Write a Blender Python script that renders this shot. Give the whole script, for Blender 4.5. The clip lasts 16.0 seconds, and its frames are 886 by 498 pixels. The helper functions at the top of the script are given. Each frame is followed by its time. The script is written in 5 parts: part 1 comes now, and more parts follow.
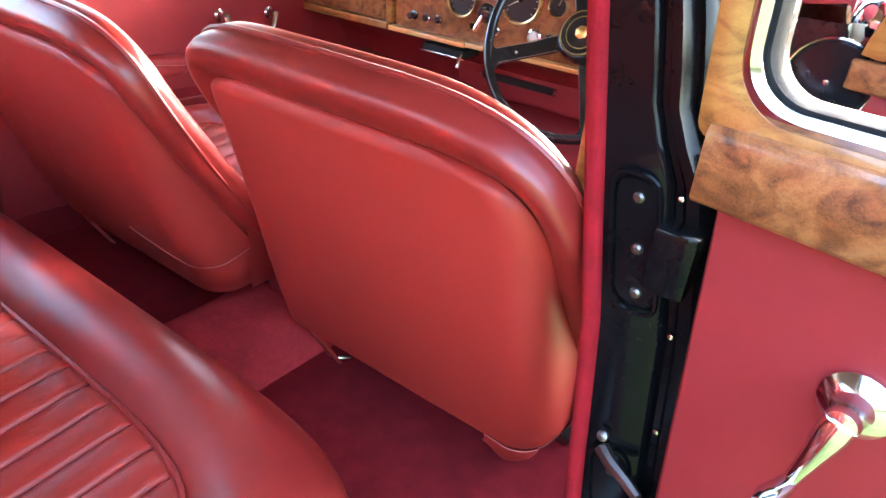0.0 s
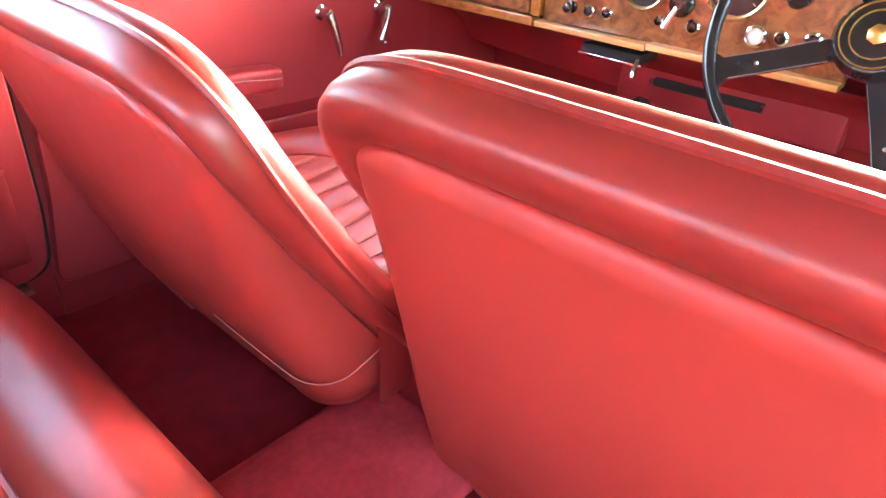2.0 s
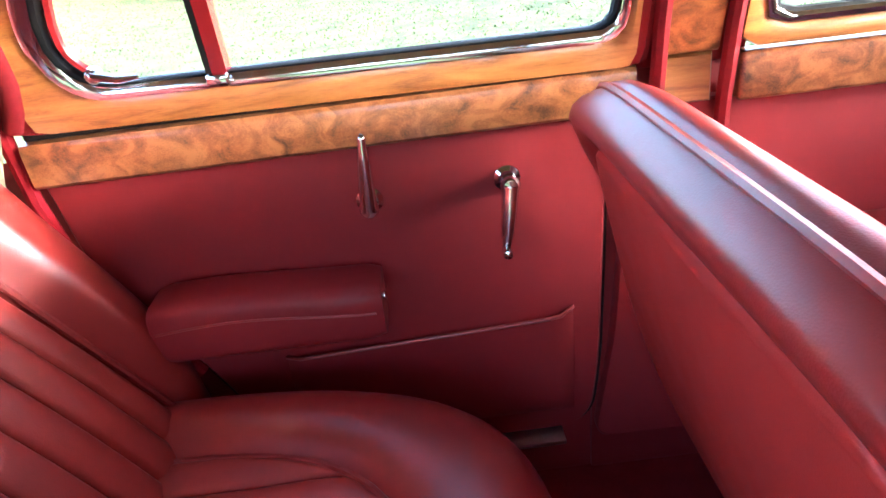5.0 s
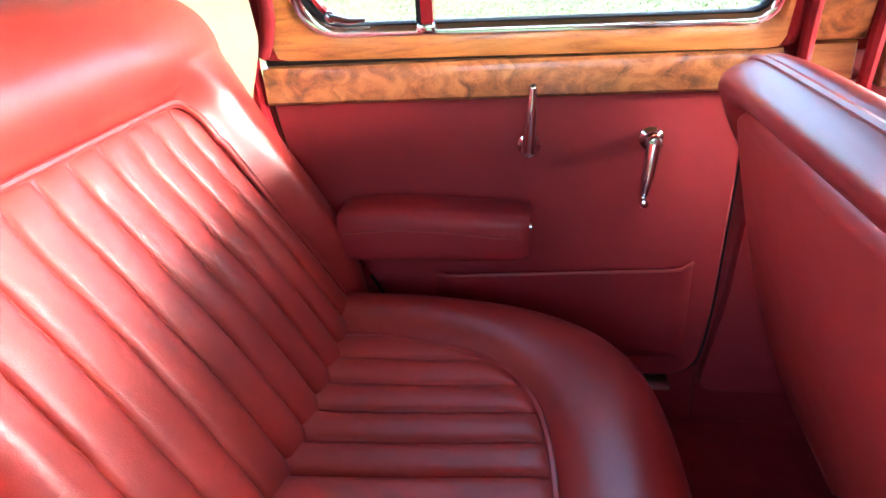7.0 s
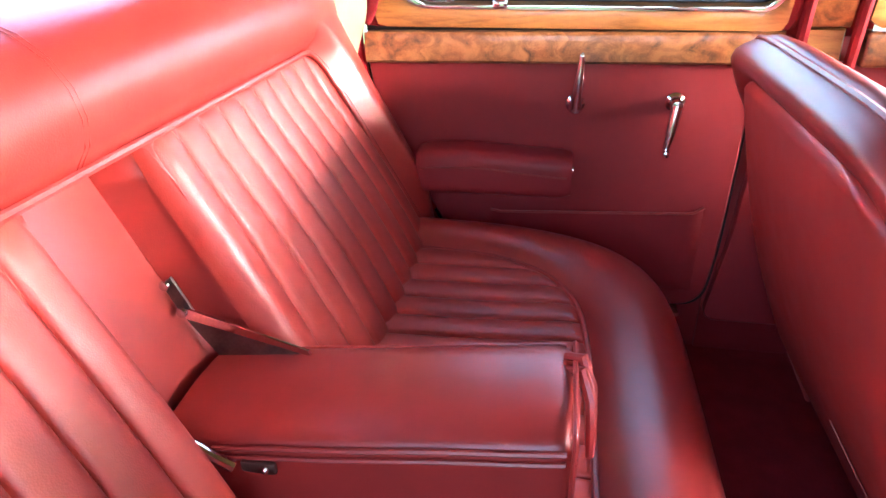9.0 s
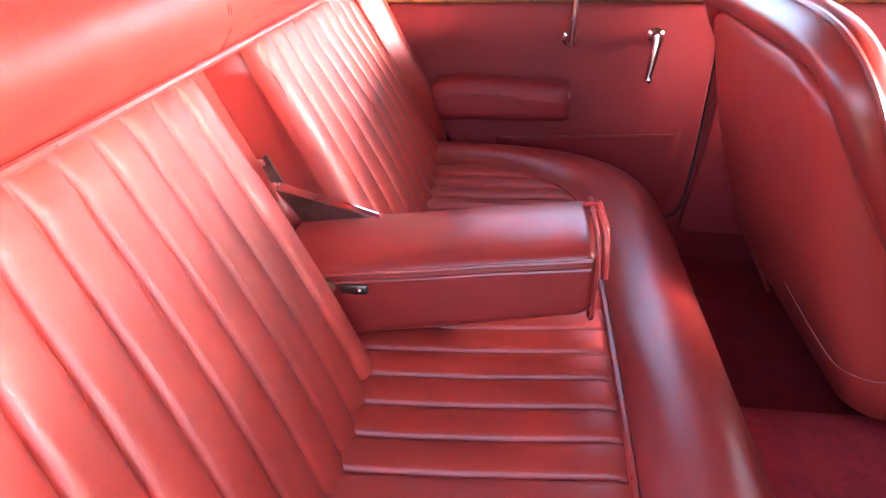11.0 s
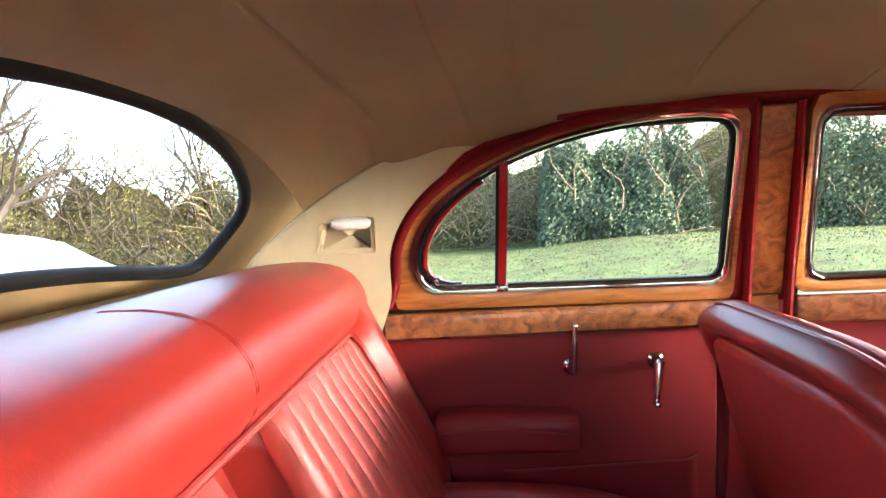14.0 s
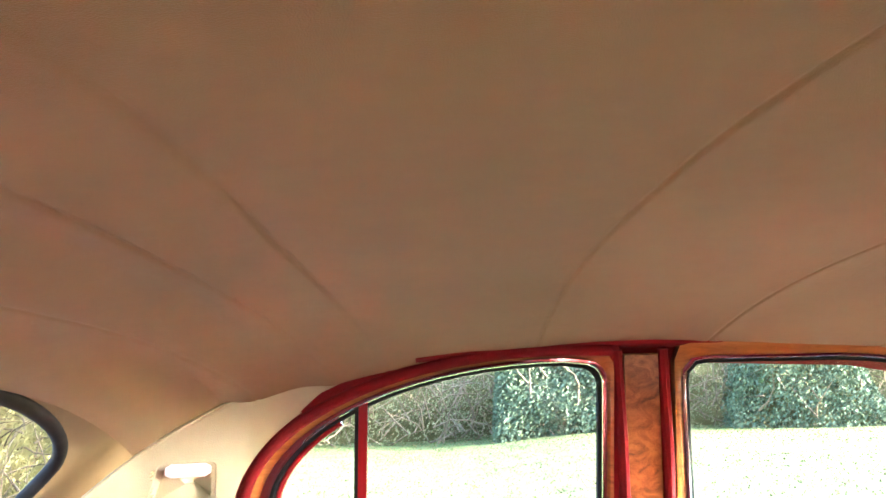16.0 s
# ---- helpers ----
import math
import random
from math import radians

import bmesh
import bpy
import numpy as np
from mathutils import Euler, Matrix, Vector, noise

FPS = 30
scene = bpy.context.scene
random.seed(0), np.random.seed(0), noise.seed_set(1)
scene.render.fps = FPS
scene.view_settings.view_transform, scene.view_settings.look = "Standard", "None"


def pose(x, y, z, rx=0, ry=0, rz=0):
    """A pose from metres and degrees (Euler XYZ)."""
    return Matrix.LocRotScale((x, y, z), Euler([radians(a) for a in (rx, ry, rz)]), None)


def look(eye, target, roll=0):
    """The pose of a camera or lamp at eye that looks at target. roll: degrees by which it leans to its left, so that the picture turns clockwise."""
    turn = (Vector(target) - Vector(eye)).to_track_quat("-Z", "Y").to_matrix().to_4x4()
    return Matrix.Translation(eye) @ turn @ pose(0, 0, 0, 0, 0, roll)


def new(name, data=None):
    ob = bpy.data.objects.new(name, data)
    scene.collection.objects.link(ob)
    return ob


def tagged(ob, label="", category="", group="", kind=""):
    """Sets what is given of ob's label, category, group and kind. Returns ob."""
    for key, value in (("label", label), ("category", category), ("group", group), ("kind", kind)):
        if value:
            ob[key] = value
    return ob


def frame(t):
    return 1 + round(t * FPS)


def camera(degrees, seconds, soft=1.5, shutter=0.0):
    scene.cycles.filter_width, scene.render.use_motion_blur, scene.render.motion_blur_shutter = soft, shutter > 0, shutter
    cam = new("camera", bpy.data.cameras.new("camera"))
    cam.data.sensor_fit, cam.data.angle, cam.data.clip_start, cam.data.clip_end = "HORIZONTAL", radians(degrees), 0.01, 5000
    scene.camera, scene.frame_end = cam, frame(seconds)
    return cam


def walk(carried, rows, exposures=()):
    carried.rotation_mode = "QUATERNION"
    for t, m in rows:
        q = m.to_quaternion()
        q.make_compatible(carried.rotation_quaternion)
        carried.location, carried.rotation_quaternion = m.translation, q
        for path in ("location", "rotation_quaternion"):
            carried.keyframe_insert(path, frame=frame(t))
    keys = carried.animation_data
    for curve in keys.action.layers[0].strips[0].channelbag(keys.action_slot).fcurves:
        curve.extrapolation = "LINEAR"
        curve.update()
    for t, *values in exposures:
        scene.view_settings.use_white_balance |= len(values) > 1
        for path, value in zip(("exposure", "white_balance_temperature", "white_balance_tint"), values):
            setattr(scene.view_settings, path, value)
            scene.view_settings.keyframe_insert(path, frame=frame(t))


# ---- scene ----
cam = camera(67.9, 16.0)
PATH = [
    (0, (-0.016, -0.865, 0.833), (1.428, 0.115, -0.144), 5.5),
    (0.5, (0.048, -0.76, 0.798), (1.465, 0.242, -0.195), 5.1),
    (1, (0.122, -0.666, 0.777), (1.509, 0.364, -0.231), 4.6),
    (1.5, (0.168, -0.553, 0.776), (1.52, 0.509, -0.247), 3.8),
    (2, (0.208, -0.453, 0.77), (1.507, 0.661, -0.265), 3.0),
    (2.5, (0.248, -0.367, 0.767), (1.438, 0.853, -0.279), 1.4),
    (3, (0.269, -0.27, 0.727), (1.354, 1.054, -0.308), 0.1),
    (3.5, (0.312, -0.176, 0.722), (1.155, 1.332, -0.285), -2.3),
    (4, (0.328, -0.097, 0.735), (0.886, 1.569, -0.22), -4.3),
    (4.5, (0.324, -0.046, 0.755), (0.624, 1.705, -0.165), -5.9),
    (5, (0.289, -0.031, 0.778), (0.32, 1.757, -0.118), -6.4),
    (5.2, (0.271, -0.039, 0.785), (0.216, 1.756, -0.095), -6.2),
    (7.3, (0.223, -0.231, 0.766), (-0.057, 1.542, -0.115), -3.0),
    (7.5, (0.223, -0.251, 0.766), (-0.07, 1.516, -0.123), -2.9),
    (8, (0.214, -0.321, 0.762), (-0.086, 1.444, -0.128), -2.2),
    (8.5, (0.203, -0.39, 0.776), (-0.103, 1.368, -0.127), -1.3),
    (9, (0.187, -0.457, 0.786), (-0.123, 1.295, -0.128), -0.8),
    (9.2, (0.178, -0.477, 0.785), (-0.12, 1.276, -0.131), -0.6),
    (11.3, (0.122, -0.706, 0.752), (-0.066, 1.024, -0.235), -0.6),
    (11.5, (0.116, -0.713, 0.752), (-0.042, 1.007, -0.256), -0.6),
    (12, (0.1, -0.737, 0.731), (0.062, 0.951, -0.342), -1.0),
    (12.5, (0.058, -0.745, 0.698), (0.077, 0.964, -0.341), -1.4),
    (13, (-0.009, -0.746, 0.68), (0.046, 1.065, -0.166), -2.0),
    (13.5, (-0.003, -0.687, 0.72), (-0.005, 1.246, 0.205), -2.3),
    (14, (0.039, -0.612, 0.805), (-0.064, 1.382, 0.691), -2.5),
    (14.5, (0.088, -0.568, 0.864), (-0.045, 1.423, 1.003), -2.2),
    (15, (0.137, -0.558, 0.898), (0.036, 1.418, 1.189), -1.6),
    (15.5, (0.183, -0.563, 0.914), (0.147, 1.4, 1.296), -1.3),
    (16, (0.225, -0.567, 0.899), (0.252, 1.384, 1.34), -1.2),
]
SUN, SKY, SUN_TURN, SUN_UP, SUN_SOFT = 1.8, 0.14, 98, 12, 33
EXPOSURES = [(0, 5.2, 6050, 10), (.5, 5.4, 6100, 10), (1.5, 6.0, 6450, 10), (3, 6.0, 6350, 10), (4, 5.75, 5700, 10), (5, 4.65, 5500, 10), (7.5, 4.65, 5600, 10), (9, 4.7, 5600, 10), (11.5, 5.15, 5800, 10),
             (12.5, 5.35, 6450, 10), (13, 5.4, 6400, 10), (13.5, 5.05, 6350, 10), (14, 3.82, 6300, 10), (14.5, 3.65, 6150, 10), (15.2, 4.25, 6050, 10), (16, 5.0, 6000, 10)]
walk(cam, [(t, look(e, g, r)) for t, e, g, r in PATH], EXPOSURES)

# ---- daylight ----
world = bpy.data.worlds.new("sky")
scene.world = world
world.use_nodes = True
wn = world.node_tree.nodes
wn.clear()
sky = wn.new("ShaderNodeTexSky")
sky.sky_type = "NISHITA"
sky.sun_disc = False
sky.sun_elevation = radians(SUN_UP)
sky.sun_rotation = radians(SUN_TURN)
sky.air_density, sky.dust_density, sky.ozone_density = 1.0, 3.5, 1.0
bg = wn.new("ShaderNodeBackground")
bg.inputs["Strength"].default_value = SKY
wo = wn.new("ShaderNodeOutputWorld")
world.node_tree.links.new(sky.outputs[0], bg.inputs[0])
world.node_tree.links.new(bg.outputs[0], wo.inputs[0])
sun = new("sun", bpy.data.lights.new("sun", "SUN"))
sun.data.energy, sun.data.angle, sun.data.color = SUN, radians(SUN_SOFT), (1.0, 0.96, 0.90)
sa = radians(SUN_TURN)
sun.matrix_world = look((math.sin(sa) * 20, math.cos(sa) * 20, 20 * math.tan(radians(SUN_UP))), (0, 0, 0))


# ---- materials ----
def mat(name, base, rough=0.5, metal=0.0, vary=0.15, scale=8.0, grain=0.0, grain_scale=300.0, kind="noise",
        coat=0.0, dark=None, sheen=0.0, rvary=0.1, folds=0.0, fold_scale=18.0, spec=0.5, cracks=0.0, crack_scale=40.0):
    """A surface whose colour and gloss vary at two scales, with fine relief."""
    m = bpy.data.materials.new(name)
    m.use_nodes = True
    nt = m.node_tree
    b = nt.nodes["Principled BSDF"]
    b.inputs["Roughness"].default_value, b.inputs["Metallic"].default_value = rough, metal
    b.inputs["Coat Weight"].default_value, b.inputs["Coat Roughness"].default_value = coat, 0.06
    b.inputs["Sheen Weight"].default_value = sheen
    b.inputs["Specular IOR Level"].default_value = spec
    tc = nt.nodes.new("ShaderNodeTexCoord")

    def noise_at(s, detail=4.0):
        n = nt.nodes.new("ShaderNodeTexNoise")
        n.inputs["Scale"].default_value, n.inputs["Detail"].default_value = s, detail
        nt.links.new(tc.outputs["Object"], n.inputs["Vector"])
        return n
    big, small = noise_at(scale), noise_at(scale * 9)
    add = nt.nodes.new("ShaderNodeMath")
    add.operation = "MULTIPLY_ADD"
    add.inputs[1].default_value = 0.45
    nt.links.new(small.outputs["Fac"], add.inputs[0])
    nt.links.new(big.outputs["Fac"], add.inputs[2])
    ramp = nt.nodes.new("ShaderNodeValToRGB")
    ramp.color_ramp.elements[0].position, ramp.color_ramp.elements[1].position = 0.48, 0.98
    lo = dark or [c * (1 - vary) for c in base]
    hi = base if dark else [min(1, c * (1 + vary)) for c in base]
    ramp.color_ramp.elements[0].color, ramp.color_ramp.elements[1].color = (*lo, 1), (*hi, 1)
    nt.links.new(add.outputs[0], ramp.inputs[0])
    nt.links.new(ramp.outputs[0], b.inputs["Base Color"])
    if rvary:
        mr = nt.nodes.new("ShaderNodeMapRange")
        mr.inputs[1].default_value, mr.inputs[2].default_value = 0.4, 1.0
        mr.inputs[3].default_value, mr.inputs[4].default_value = max(0.02, rough - rvary), rough + rvary
        nt.links.new(add.outputs[0], mr.inputs[0])
        nt.links.new(mr.outputs[0], b.inputs["Roughness"])
    last = None
    if grain:
        if kind == "leather":
            g = nt.nodes.new("ShaderNodeTexVoronoi")
            g.inputs["Scale"].default_value = grain_scale
            nt.links.new(tc.outputs["Object"], g.inputs["Vector"])
            out = g.outputs["Distance"]
        else:
            out = noise_at(grain_scale, 2.0).outputs["Fac"]
        bump = nt.nodes.new("ShaderNodeBump")
        bump.inputs["Strength"].default_value, bump.inputs["Distance"].default_value = grain, 0.0012
        nt.links.new(out, bump.inputs["Height"])
        last = bump
    if folds:
        bump = nt.nodes.new("ShaderNodeBump")
        bump.inputs["Strength"].default_value, bump.inputs["Distance"].default_value = folds, 0.006
        nt.links.new(noise_at(fold_scale, 3.0).outputs["Fac"], bump.inputs["Height"])
        if last:
            nt.links.new(last.outputs[0], bump.inputs["Normal"])
        last = bump
    if cracks:
        # fine creases in patches, where the hide has been sat on
        v = nt.nodes.new("ShaderNodeTexVoronoi")
        v.feature = "DISTANCE_TO_EDGE"
        v.inputs["Scale"].default_value = crack_scale
        warp = nt.nodes.new("ShaderNodeVectorMath")
        warp.operation = "MULTIPLY_ADD"
        warp.inputs[1].default_value = (0.03, 0.03, 0.03)
        nt.links.new(noise_at(30.0).outputs["Color"], warp.inputs[0])
        nt.links.new(tc.outputs["Object"], warp.inputs[2])
        nt.links.new(warp.outputs[0], v.inputs["Vector"])
        line = nt.nodes.new("ShaderNodeMapRange")
        line.inputs[1].default_value, line.inputs[2].default_value = 0.0, 0.07
        nt.links.new(v.outputs["Distance"], line.inputs[0])
        patch = nt.nodes.new("ShaderNodeMapRange")
        patch.inputs[1].default_value, patch.inputs[2].default_value = 0.48, 0.66
        nt.links.new(noise_at(7.0).outputs["Fac"], patch.inputs[0])
        mixed = nt.nodes.new("ShaderNodeMix")
        mixed.inputs["A"].default_value = 1.0
        nt.links.new(patch.outputs[0], mixed.inputs["Factor"])
        nt.links.new(line.outputs[0], mixed.inputs["B"])
        bump = nt.nodes.new("ShaderNodeBump")
        bump.inputs["Strength"].default_value, bump.inputs["Distance"].default_value = cracks, 0.0015
        nt.links.new(mixed.outputs["Result"], bump.inputs["Height"])
        if last:
            nt.links.new(last.outputs[0], bump.inputs["Normal"])
        last = bump
    if last:
        nt.links.new(last.outputs[0], b.inputs["Normal"])
    return m


def burl(name, light, mid, dark, stretch=(1, 1, 1), scale=26.0, coat=0.6):
    """Lacquered figured veneer: cloudy dark whorls over a golden ground."""
    m = bpy.data.materials.new(name)
    m.use_nodes = True
    nt = m.node_tree
    b = nt.nodes["Principled BSDF"]
    b.inputs["Roughness"].default_value = 0.32
    b.inputs["Coat Weight"].default_value, b.inputs["Coat Roughness"].default_value = coat, 0.08
    tc = nt.nodes.new("ShaderNodeTexCoord")
    mp = nt.nodes.new("ShaderNodeMapping")
    mp.inputs["Scale"].default_value = stretch
    nt.links.new(tc.outputs["Object"], mp.inputs["Vector"])
    n1 = nt.nodes.new("ShaderNodeTexNoise")
    n1.inputs["Scale"].default_value, n1.inputs["Detail"].default_value = scale, 6
    n1.inputs["Distortion"].default_value = 1.4
    n2 = nt.nodes.new("ShaderNodeTexNoise")
    n2.inputs["Scale"].default_value, n2.inputs["Detail"].default_value = scale * 7, 5
    n2.inputs["Distortion"].default_value = 2.5
    for n in (n1, n2):
        nt.links.new(mp.outputs[0], n.inputs["Vector"])
    mix = nt.nodes.new("ShaderNodeMath")
    mix.operation = "MULTIPLY_ADD"
    mix.inputs[1].default_value = 0.35
    nt.links.new(n2.outputs["Fac"], mix.inputs[0])
    nt.links.new(n1.outputs["Fac"], mix.inputs[2])
    r = nt.nodes.new("ShaderNodeValToRGB")
    e = r.color_ramp.elements
    e[0].position, e[0].color = 0.45, (*dark, 1)
    e[1].position, e[1].color = 0.82, (*light, 1)
    k = e.new(0.63)
    k.color = (*mid, 1)
    nt.links.new(mix.outputs[0], r.inputs[0])
    nt.links.new(r.outputs[0], b.inputs["Base Color"])
    return m


RED = (0.25, 0.019, 0.016)
LEATHER = mat("red_leather", RED, 0.345, rvary=0.03, spec=0.62, vary=0.14, scale=5, grain=0.07, grain_scale=650, kind="leather", folds=0.05, fold_scale=22, cracks=0.02, crack_scale=34)
WORN = mat("worn_red_leather", (0.30, 0.025, 0.018), 0.44, rvary=0.06, spec=0.5, vary=0.2, scale=9, grain=0.09, grain_scale=600, kind="leather", folds=0.02, fold_scale=34, cracks=0.07, crack_scale=62)
# Same hide as red_leather, brightened: light on the seat backs put into colour.
SEATBACK = mat("smooth_lit_leather", (0.36, 0.029, 0.022), 0.40, spec=0.35, vary=0.07, scale=3, grain=0.05, grain_scale=650, kind="leather", folds=0.05, fold_scale=9)
TRIM = mat("red_leathercloth", (0.235, 0.016, 0.020), 0.48, spec=0.35, vary=0.08, scale=4, grain=0.10, grain_scale=650, kind="leather")
PIPING = mat("red_piping", (0.26, 0.025, 0.022), 0.35, vary=0.15, scale=40, grain=0.1)
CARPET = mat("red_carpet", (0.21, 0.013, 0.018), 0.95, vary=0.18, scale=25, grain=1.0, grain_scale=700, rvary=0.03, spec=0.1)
WINDLACE = mat("red_cloth_windlace", (0.30, 0.010, 0.018), 0.9, vary=0.25, scale=30, grain=0.8, grain_scale=900, spec=0.15)
# Windlace cloth copied darker: shade on frames, rails and slot put into colour.
SHADED_CLOTH = mat("shaded_red_cloth", (0.17, 0.007, 0.011), 0.85, vary=0.2, scale=30, grain=0.6, grain_scale=900, spec=0.2)
THREAD = mat("pink_thread", (0.42, 0.13, 0.11), 0.7, vary=0.2, scale=200)
REDPAINT = mat("maroon_paint", (0.22, 0.012, 0.016), 0.2, vary=0.06, scale=5, coat=0.6)
BLACK = mat("black_paint", (0.004, 0.004, 0.005), 0.13, vary=0.3, scale=12, coat=0.06, rvary=0.06, spec=0.12)
# Pale in place of the sky's reflection on the boot lid.
SKY_PALE = mat("sky_pale_paint", (0.62, 0.62, 0.63), 0.3, vary=0.05, scale=6, coat=0.7)
RUBBER = mat("black_rubber", (0.008, 0.008, 0.009), 0.7, vary=0.3, scale=30, grain=0.2, spec=0.2)
# Near-black for joints, and for shade in the tray, slot and under seats.
SHADOW = mat("gap_shade", (0.012, 0.010, 0.010), 0.9, vary=0.2)
CHROME = mat("chrome", (0.72, 0.72, 0.74), 0.10, metal=1.0, vary=0.06, scale=25, rvary=0.05)
STEEL = mat("dull_steel", (0.20, 0.17, 0.16), 0.36, metal=1.0, vary=0.3, scale=40, rvary=0.1)
ALLOY = mat("aluminium_tread", (0.6, 0.6, 0.6), 0.4, metal=1.0, vary=0.15, scale=30, grain=0.3)
BURL = burl("burr_walnut", (0.33, 0.130, 0.046), (0.195, 0.066, 0.022), (0.06, 0.018, 0.008), (1.0, 1.0, 1.3))
OAK = burl("golden_walnut", (0.38, 0.155, 0.040), (0.29, 0.106, 0.025), (0.16, 0.050, 0.013), (0.25, 1.0, 2.2), 22)
PALEWOOD = burl("pale_wood", (0.68, 0.38, 0.14), (0.58, 0.30, 0.10), (0.42, 0.19, 0.06), (1, 0.2, 2), 30)
CLOTH = mat("headlining_wool", (0.236, 0.155, 0.064), 0.95, vary=0.10, scale=5, grain=0.5, grain_scale=1200, sheen=0.1, rvary=0.02, folds=0.12, fold_scale=7)
BEIGE = mat("cream_leathercloth", (0.35, 0.31, 0.205), 0.7, vary=0.07, scale=6, grain=0.2, grain_scale=500, kind="leather")
CREAM = mat("cream_felt", (0.62, 0.52, 0.34), 0.8, vary=0.1, scale=10, grain=0.3)
LAMPWHITE = mat("opal_plastic", (0.80, 0.78, 0.80), 0.35, vary=0.03)
BAKELITE = mat("black_bakelite", (0.012, 0.012, 0.013), 0.22, vary=0.2, scale=30, coat=0.3)
BRASS = mat("brass_bezel", (0.62, 0.42, 0.20), 0.3, metal=1.0, vary=0.15, scale=60)
GOLD = mat("gilt_badge", (0.75, 0.52, 0.20), 0.35, metal=1.0, vary=0.2, scale=80)
DIAL = mat("black_dial", (0.012, 0.011, 0.012), 0.45, vary=0.2, scale=60)
WHITEMARK = mat("white_marking", (0.75, 0.73, 0.68), 0.6, vary=0.05)
REDMARK = mat("red_needle", (0.6, 0.05, 0.03), 0.5, vary=0.05)
BARE = mat("raw_board_edge", (0.62, 0.42, 0.36), 0.8, vary=0.15, scale=40)
GRASS = mat("lawn", (0.078, 0.112, 0.030), 0.9, vary=0.5, scale=2.2, grain=1.0, grain_scale=60, rvary=0.02)


def glass(name, tint=(1, 1, 1)):
    m = bpy.data.materials.new(name)
    m.use_nodes = True
    b = m.node_tree.nodes["Principled BSDF"]
    b.inputs["Base Color"].default_value = (*tint, 1)
    b.inputs["Roughness"].default_value, b.inputs["IOR"].default_value = 0.0, 1.05
    b.inputs["Transmission Weight"].default_value = 1.0
    b.inputs["Coat Weight"].default_value, b.inputs["Coat Roughness"].default_value = 0.3, 0.0
    return m


GLASS = glass("window_glass")


def leaf(name, a, b_):
    m = mat(name, a, 0.75, vary=0.3, scale=0.8, spec=0.25)
    nt = m.node_tree
    g = nt.nodes.new("ShaderNodeNewGeometry")
    mx = nt.nodes.new("ShaderNodeMix")
    mx.data_type = "RGBA"
    mx.inputs["A"].default_value, mx.inputs["B"].default_value = (*a, 1), (*b_, 1)
    nt.links.new(g.outputs["Random Per Island"], mx.inputs["Factor"])
    nt.links.new(mx.outputs["Result"], nt.nodes["Principled BSDF"].inputs["Base Color"])
    return m


LEAF = leaf("hedge_leaf", (0.14, 0.165, 0.090), (0.27, 0.265, 0.15))
EVERGREEN = leaf("evergreen_leaf", (0.062, 0.100, 0.066), (0.130, 0.178, 0.118))
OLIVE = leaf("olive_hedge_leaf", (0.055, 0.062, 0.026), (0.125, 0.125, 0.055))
BARK = mat("dark_bark", (0.035, 0.030, 0.024), 0.9, vary=0.4, scale=3)
TWIG = mat("bare_twig", (0.16, 0.125, 0.085), 0.85, vary=0.4, scale=3)
DEADLEAF = leaf("fallen_leaf", (0.16, 0.10, 0.04), (0.30, 0.22, 0.09))


# ---- mesh helpers ----
def mesh_of(name, verts, faces, material, sharp=40):
    me = bpy.data.meshes.new(name)
    me.from_pydata([tuple(v) for v in verts], [], [tuple(f) for f in faces])
    me.materials.append(material)
    me.polygons.foreach_set("use_smooth", [True] * len(me.polygons))
    me.update()
    me.set_sharp_from_angle(angle=radians(sharp))
    return me


def attach(ob, parent):
    ob.parent = parent
    ob.matrix_parent_inverse = parent.matrix_world.inverted()


def part(name, geo, material, parent=None, label="", sharp=40):
    """One mesh object from (verts, faces), under its thing or part."""
    ob = new(name, mesh_of(name, geo[0], geo[1], material, sharp))
    if parent:
        attach(ob, parent)
    return tagged(ob, label)


def thing(name, at, label, category, group="", kind=""):
    ob = new(name)
    ob.empty_display_size = 0.05
    ob.matrix_world = Matrix.Translation(at)
    bpy.context.view_layer.update()
    return tagged(ob, label, category, group, kind)


def merge(*geos):
    vs, fs = [], []
    for v, f in geos:
        k = len(vs)
        vs += list(v)
        fs += [tuple(i + k for i in q) for q in f]
    return vs, fs


def moved(geo, m):
    return [tuple(m @ Vector(v)) for v in geo[0]], geo[1]


def grid(nu, nv, fn, wrap=False):
    """A sheet of nu x nv cells; fn(u, v) with both from 0 to 1."""
    vs = [fn(i / nu, j / nv) for j in range(nv + 1) for i in range(nu if wrap else nu + 1)]
    w = nu if wrap else nu + 1
    fs = [(j * w + i, j * w + (i + 1) % w, (j + 1) * w + (i + 1) % w, (j + 1) * w + i) for j in range(nv) for i in range(nu)]
    return vs, fs


def loft(rings, closed=True, cap=True):
    n = len(rings[0])
    vs = [p for r in rings for p in r]
    m = n if closed else n - 1
    fs = [(k * n + i, k * n + (i + 1) % n, (k + 1) * n + (i + 1) % n, (k + 1) * n + i) for k in range(len(rings) - 1) for i in range(m)]
    if cap and closed:
        fs += [tuple(range(n))[::-1], tuple(range((len(rings) - 1) * n, len(rings) * n))]
    return vs, fs


